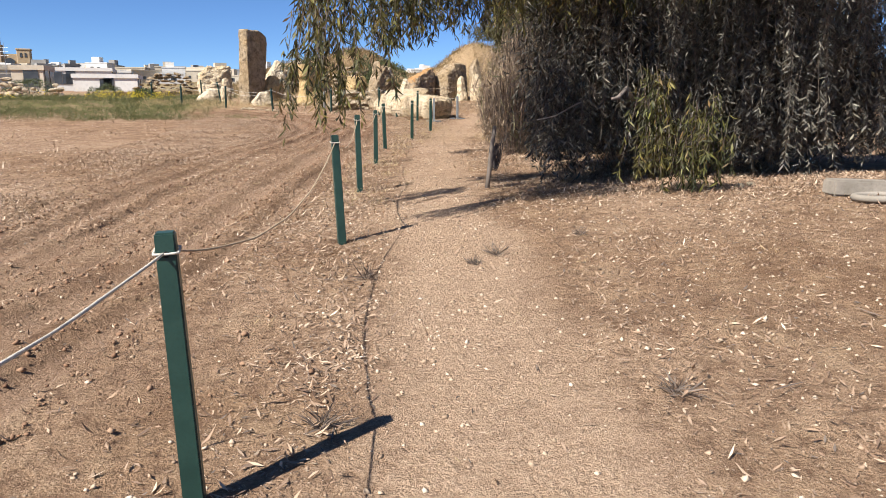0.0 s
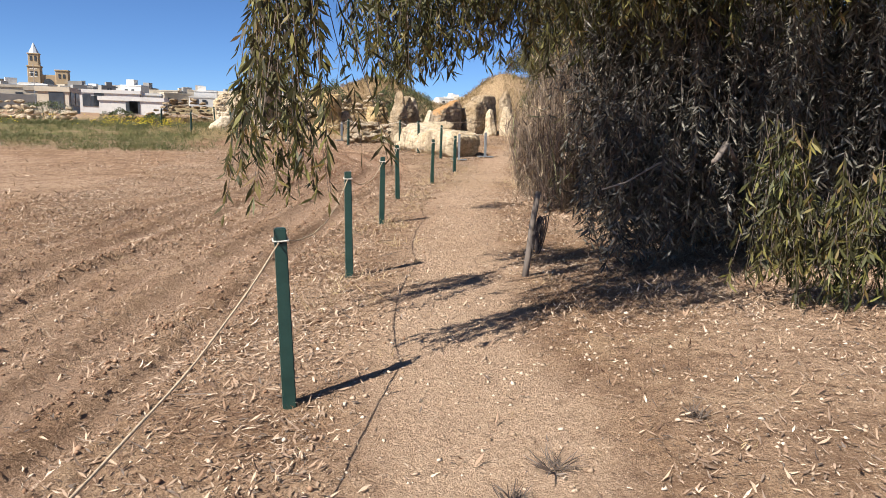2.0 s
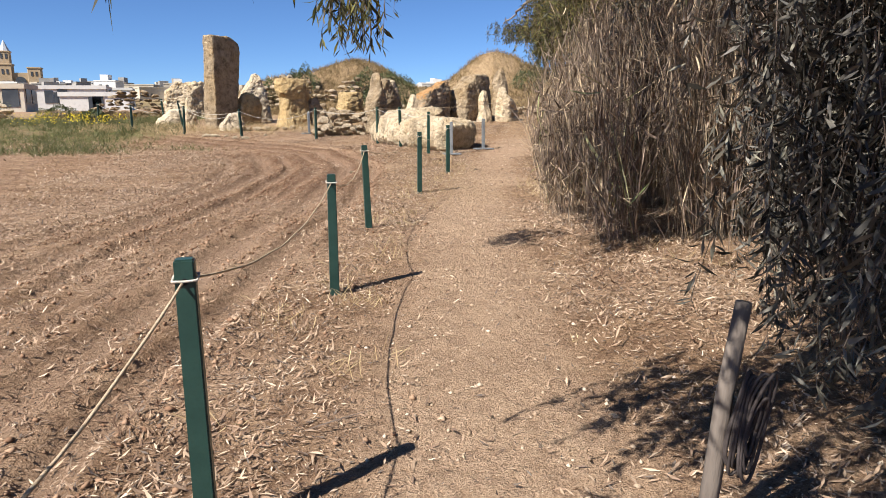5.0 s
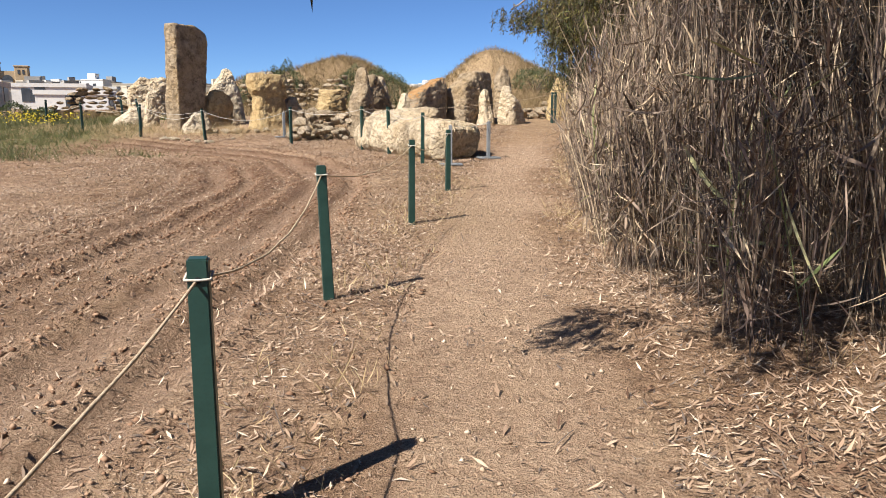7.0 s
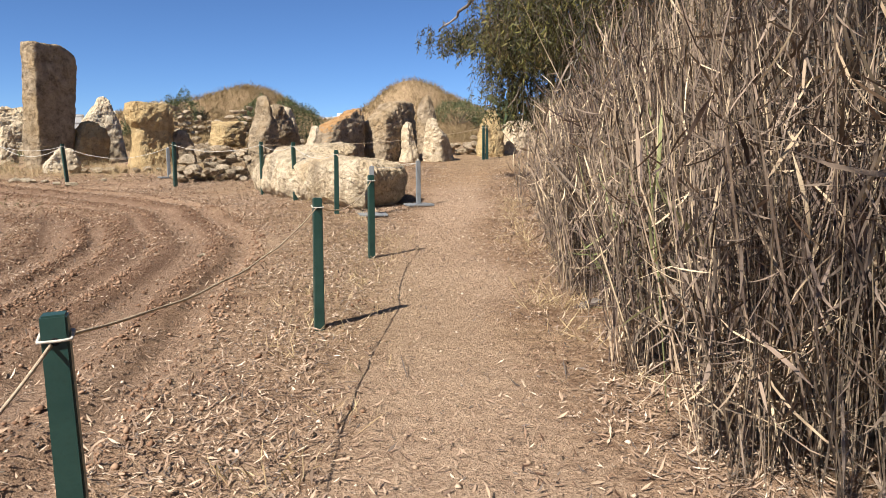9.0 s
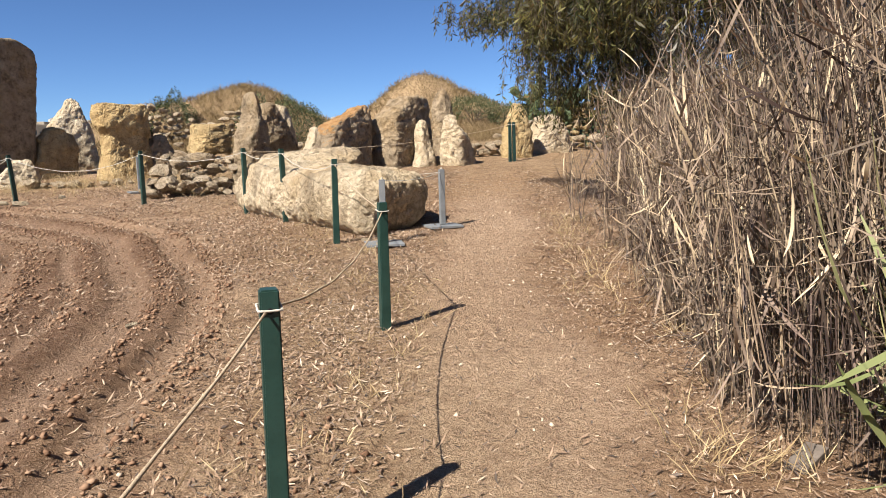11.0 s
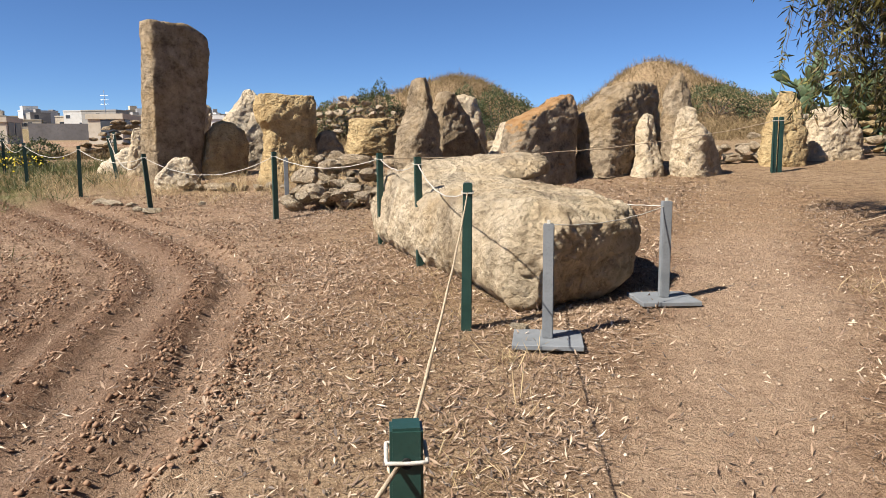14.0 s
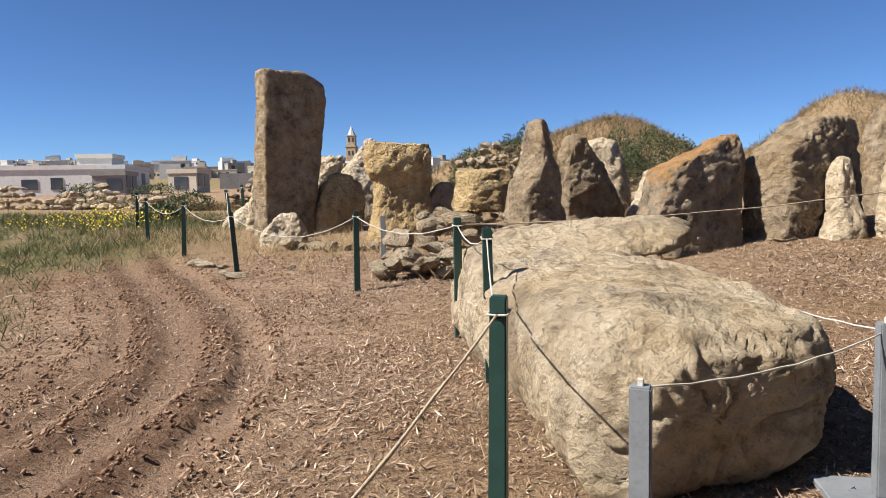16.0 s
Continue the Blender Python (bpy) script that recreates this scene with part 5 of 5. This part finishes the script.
for _a in ((3.3, 46.9, 2.0, 1.2, 2.3, 6200, 1), (1.9, 48.6, 1.1, 1.0, 1.6, 2600, 2), (-3.0, 47.6, 1.3, 1.0, 1.5, 2600, 3), (-1.6, 49.0, 1.2, 1.0, 1.7, 2200, 4), (5.6, 47.5, 1.3, 1.1, 1.1, 2200, 5), (11.6, 48.0, 1.6, 1.2, 1.5, 2800, 6), (13.6, 47.5, 1.8, 1.2, 1.2, 2400, 7), (-13.2, 44.8, 1.2, 1.0, 0.9, 1600, 8), (-9.5, 38.5, 0.8, 0.7, 0.75, 1500, 9), (-24, 51.0, 2.2, 1.2, 1.5, 3000, 10), (-19.5, 50.5, 2.0, 1.0, 1.4, 2400, 11)):
    shrub(*_a[:7], label="dark green rounded shrub in dry grass", leaf=0.09)


def prickly_pear(x, y, seed, count, label):
    rng = random.Random(seed)
    bm = bmesh.new()
    bmesh.ops.create_uvsphere(bm, u_segments=10, v_segments=7, radius=0.5)
    for v in bm.verts:
        v.co.y *= 0.16
        v.co.x *= 0.72
        v.co.z += 0.5
        v.co.x *= 0.7 + 0.45 * v.co.z
    pad = bpy.data.meshes.new("pad")
    bm.to_mesh(pad)
    bm.free()
    pad.materials.append(M_PEAR)
    pad.polygons.foreach_set("use_smooth", [True] * len(pad.polygons))
    plant = empty("prickly_pear", pose(x, y, float(ground_base(x, y))), label, "cactus", "prickly pears")
    tips = [Matrix.Identity(4)]
    for k in range(count):
        m0 = rng.choice(tips)
        s = rng.uniform(0.34, 0.5)
        m = m0 @ pose(rng.uniform(-0.12, 0.12), 0, 0, rng.uniform(-42, 42), rng.uniform(-48, 48), rng.uniform(0, 180))
        m = Matrix.LocRotScale(m.translation, m.to_quaternion(), None)
        link_part("pad", pad, plant, at=m @ Matrix.Diagonal((s, s, s, 1)))
        top = m @ Vector((0, 0, s * 0.92))
        if 0.1 < top.z < 2.5 and abs(top.x) < 1.3 and abs(top.y) < 1.0:
            tips.append(Matrix.LocRotScale(top, m.to_quaternion(), None))
        if k % 9 == 0:
            tips.append(Matrix.Translation((rng.uniform(-1.0, 1.0), rng.uniform(-0.5, 0.5), 0)))
    return plant


prickly_pear(11.2, 37.6, 4, 260, "large dark green prickly pear cactus behind the wall")
prickly_pear(13.0, 37.4, 9, 220, "prickly pear cactus clump with broad pads")


# ---- small things by the path ----
def stake():
    x, y = 1.97, 9.22
    s = empty("wooden_stake", pose(x, y, gz(x, y), 2, 6, 10), "weathered grey wooden stake with a coil of wire hung on it", "stake")
    v, f = tube([(0, 0, -0.1), (0.004, 0, 0.2), (-0.004, 0.004, 0.5), (0.003, 0, 0.82)], [0.03, 0.032, 0.029, 0.026], 9)
    link_part("pole", mesh_from("pole", v, f, M_WOOD, True), s)
    rng = random.Random(3)
    for k in range(11):
        r = rng.uniform(0.5, 0.85)
        ring = [(0.03 + 0.05 * r * math.sin(a + 0.3 * k) + 0.004 * k, -0.036 - 0.005 * k + 0.01 * math.sin(2 * a + k), 0.40 + 0.03 * (k % 3) + 0.22 * r * math.cos(a + 0.25 * k)) for a in np.linspace(0, 2 * math.pi, 26)]
        link_part("wire_loop", mesh_from("wire_loop", *tube(ring, 0.006, 5), M_WIRE, True), s)


stake()


def concrete_edge():
    x, y = 5.42, 6.6
    b = empty("concrete_block", pose(x, y, gz(x, y), 0, 2, -8), "weathered concrete block half sunk in dry soil", "concrete block")
    part("block", box_bm(0.8, 0.24, 0.17, 0.02, -0.04, 2), M_CONCRETE, b)
    r = empty("concrete_ring", pose(x - 0.05, y - 0.32, gz(x, y - 0.32)), "flat grey concrete ring lying on the ground", "ring")
    ring = [(0.3 * math.cos(a), 0.19 * math.sin(a), 0.03) for a in np.linspace(0, 2 * math.pi, 41)]
    link_part("rim", mesh_from("rim", *tube(ring, 0.035, 8), M_CONCRETE, True), r)


concrete_edge()
_b = part("plank", box_bm(0.25, 0.10, 0.03, 0.004), M_WOOD, at=pose(4.26, 18.78, gz(4.26, 18.78) + 0.01, 0, -6, 28))
tagged(_b, "short grey painted plank lying by the reeds", "plank")
for _k, (_px, _py, _s) in enumerate(((3.2, 25.0, 0.12), (-2.5, 31.3, 0.3), (-2.85, 31.5, 0.22), (-3.6, 32.1, 0.34), (-3.9, 32.3, 0.28), (0.9, 22.3, 0.1), (-1.9, 31.9, 0.2), (4.6, 7.6, 0.16), (4.8, 7.7, 0.13), (4.3, 7.5, 0.12), (-3.2, 32.0, 0.2))):
    _o = new("stone", ROCKS_PALE[_k % 5])
    _o.matrix_basis = pose(_px, _py, gz(_px, _py) + 0.12 * _s, 5, 3, 50 * _k) @ Matrix.Diagonal((_s * 1.2, _s, _s * 0.8, 1))
    tagged(_o, "loose pale limestone lying on the ground", "stone", "loose stones")


# ---- town ----
UNIT = bpy.data.meshes.new("window")
_bm = box_bm(1, 1, 1)
_bm.to_mesh(UNIT)
_bm.free()
UNIT.materials.append(M_WINDOW)


def house(x, y, w, d, h, turn, material, rng, windows=5, roof_box=True, ground=None, label="flat-roofed pale town house with dark windows"):
    g = float(ground_base(x, y)) if ground is None else ground
    o = empty("house", pose(x, y, g, 0, 0, turn), label, "house", "town houses")
    part("wall", box_bm(w, d, h + 2, 0, -2), material, o)
    bm = box_bm(w + 0.3, d + 0.3, 0.5, 0, h)
    part("parapet", bm, material, o)
    if roof_box:
        s = rng.uniform(0.25, 0.45)
        part("roof_room", box_bm(w * s, d * 0.5, rng.uniform(1.8, 2.8), 0, h + 0.5), material, o, at=Matrix.Translation((rng.uniform(-0.25, 0.25) * w, 0, 0)))
    storeys = max(1, int(h / 3.2))
    for k in range(windows):
        st = k % storeys
        wx = (rng.uniform(0.1, 0.9) - 0.5) * w * 0.86
        m = Matrix.Translation((wx, -d / 2 + 0.08, h * (st + 0.3) / storeys)) @ Matrix.Diagonal((rng.uniform(0.9, 1.8), 0.3, rng.uniform(1.2, 2.0), 1))
        link_part("window", UNIT, o, at=m)
    for k in range(2):
        m = Matrix.Translation((w / 2 - 0.08, (k - 0.5) * d * 0.45, h * 0.45)) @ Matrix.Diagonal((0.3, 1.2, 1.5, 1))
        link_part("window", UNIT, o, at=m)
    return o


def town():
    rng = random.Random(12)
    mats = (M_HOUSE, M_HOUSE, M_HOUSE_W, M_HOUSE_W, M_HOUSE_G)
    for k in range(270):
        az = math.radians(rng.uniform(-62, 14))
        r = rng.choice((rng.uniform(300, 480), rng.uniform(400, 800), rng.uniform(500, 1100)))
        x, y = r * math.sin(az) + 2, r * math.cos(az) + 10
        if math.hypot(x + 208, y - 500) < 40 or (r < 300 and az > -0.15):
            continue
        big = 1 + r / 900
        top = rng.uniform(0.036, 0.053) * r + 1.7 - float(ground_base(x, y))
        house(x, y, rng.uniform(6, 11) * big, rng.uniform(6, 10), min(max(top, 3.0), rng.uniform(5, 10) * big), rng.uniform(-30, 30) - math.degrees(az) * 0.6, rng.choice(mats), rng, rng.randint(3, 6), rng.random() < 0.7)
    # the nearer buildings beyond the field
    house(-65, 92, 15.5, 9, 3.3, 22, M_HOUSE_W, rng, 2, False, 3.0, "long low modern white house with a dark carport")
    house(-61.5, 93, 4, 4, 4.7, 22, M_HOUSE_W, rng, 1, False, 3.0)
    house(-55.5, 88.5, 3.5, 4, 2.4, 22, M_HOUSE_G, rng, 1, False, 3.0)
    house(-49, 93, 3.4, 3.4, 2.6, 10, M_HOUSE, rng, 1, False, 3.0)
    house(-33.5, 88, 3.2, 4, 2.6, 5, M_HOUSE, rng, 1, False, 2.9)
    house(-38, 118, 9, 6, 2.8, 10, M_HOUSE_W, rng, 3, False)
    house(-29, 100, 7.5, 5, 2.2, 8, M_HOUSE_W, rng, 2, False, 2.9)
    house(-62, 160, 12, 8, 3.6, 20, M_HOUSE, rng, 5, False)
    house(-76, 180, 14, 9, 4.2, 18, M_HOUSE, rng, 6, False)
    house(-50, 170, 11, 8, 3.4, 12, M_HOUSE_W, rng, 4, False)
    garden = tagged(new("wall_far"), "long garden wall before the church, its shade put into the grey colour", "wall", kind="structure")
    # the wall's shade is painted: grey render on a face the sun still grazes
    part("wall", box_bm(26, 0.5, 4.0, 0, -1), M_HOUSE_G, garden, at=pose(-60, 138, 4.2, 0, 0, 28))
    mast = empty("antenna", pose(-42, 102, 3.4), "thin metal antenna mast on a roof", "antenna")
    link_part("mast", mesh_from("mast", *tube([(0, 0, 0), (0, 0, 6.2)], 0.035, 6), M_METAL), mast)
    for k in range(3):
        link_part("crossbar", mesh_from("crossbar", *tube([(-0.5, 0, 4.6 + 0.5 * k), (0.5, 0, 4.6 + 0.5 * k)], 0.02, 5), M_METAL), mast)


town()


def church(x, y):
    g = float(ground_base(x, y)) - 1
    c = empty("church", pose(x, y, g, 0, 0, 12), "honey-coloured stone church with a tall spired bell tower", "church")
    part("nave", box_bm(16, 34, 15, 0.2, -2), M_CHURCH, c, at=Matrix.Translation((7, 20, 0)))
    part("facade", box_bm(9, 4, 18, 0.2, -2), M_CHURCH, c, at=Matrix.Translation((3, 0.6, 0)))
    bm = bmesh.new()
    bmesh.ops.create_cone(bm, cap_ends=True, segments=24, radius1=3.0, radius2=3.0, depth=1.0, matrix=pose(3, -1.4, 10.5, 90, 0, 0))
    part("arch", bm, M_WINDOW, c, "dark round-arched recess")
    tower = part("tower", box_bm(7.4, 7.4, 23, 0.25, -2), M_CHURCH, c, at=Matrix.Translation((-5, 1, 0)))
    part("belfry", box_bm(6.0, 6.0, 8, 0.2, 21), M_CHURCH, tower)
    part("cornice", box_bm(8.2, 8.2, 0.8, 0.1, 20.6), M_CHURCH, tower)
    part("cornice", box_bm(6.8, 6.8, 0.7, 0.1, 28.6), M_CHURCH, tower)
    bm = bmesh.new()
    bmesh.ops.create_cone(bm, cap_ends=True, segments=8, radius1=3.2, radius2=0.1, depth=7.0, matrix=Matrix.Translation((0, 0, 32.6)))
    part("spire", bm, M_SLATE, tower, "pale grey stone spire")
    for z in (8, 15, 24.5):
        for dx in (-1.3, 1.3):
            link_part("window", UNIT, tower, at=Matrix.Translation((dx, -3.0 if z > 20 else -3.7, z)) @ Matrix.Diagonal((1.2, 0.4, 3.0, 1)))
    side = part("side_tower", box_bm(7.4, 7.4, 21, 0.25, -2), M_CHURCH, c, at=Matrix.Translation((11, 1, 0)))
    part("cornice", box_bm(8.2, 8.2, 0.8, 0.1, 18.6), M_CHURCH, side)
    for z in (6, 14):
        for dx in (-1.3, 1.3):
            link_part("window", UNIT, side, at=Matrix.Translation((dx, -3.7, z)) @ Matrix.Diagonal((1.2, 0.4, 2.6, 1)))


church(-206, 500)
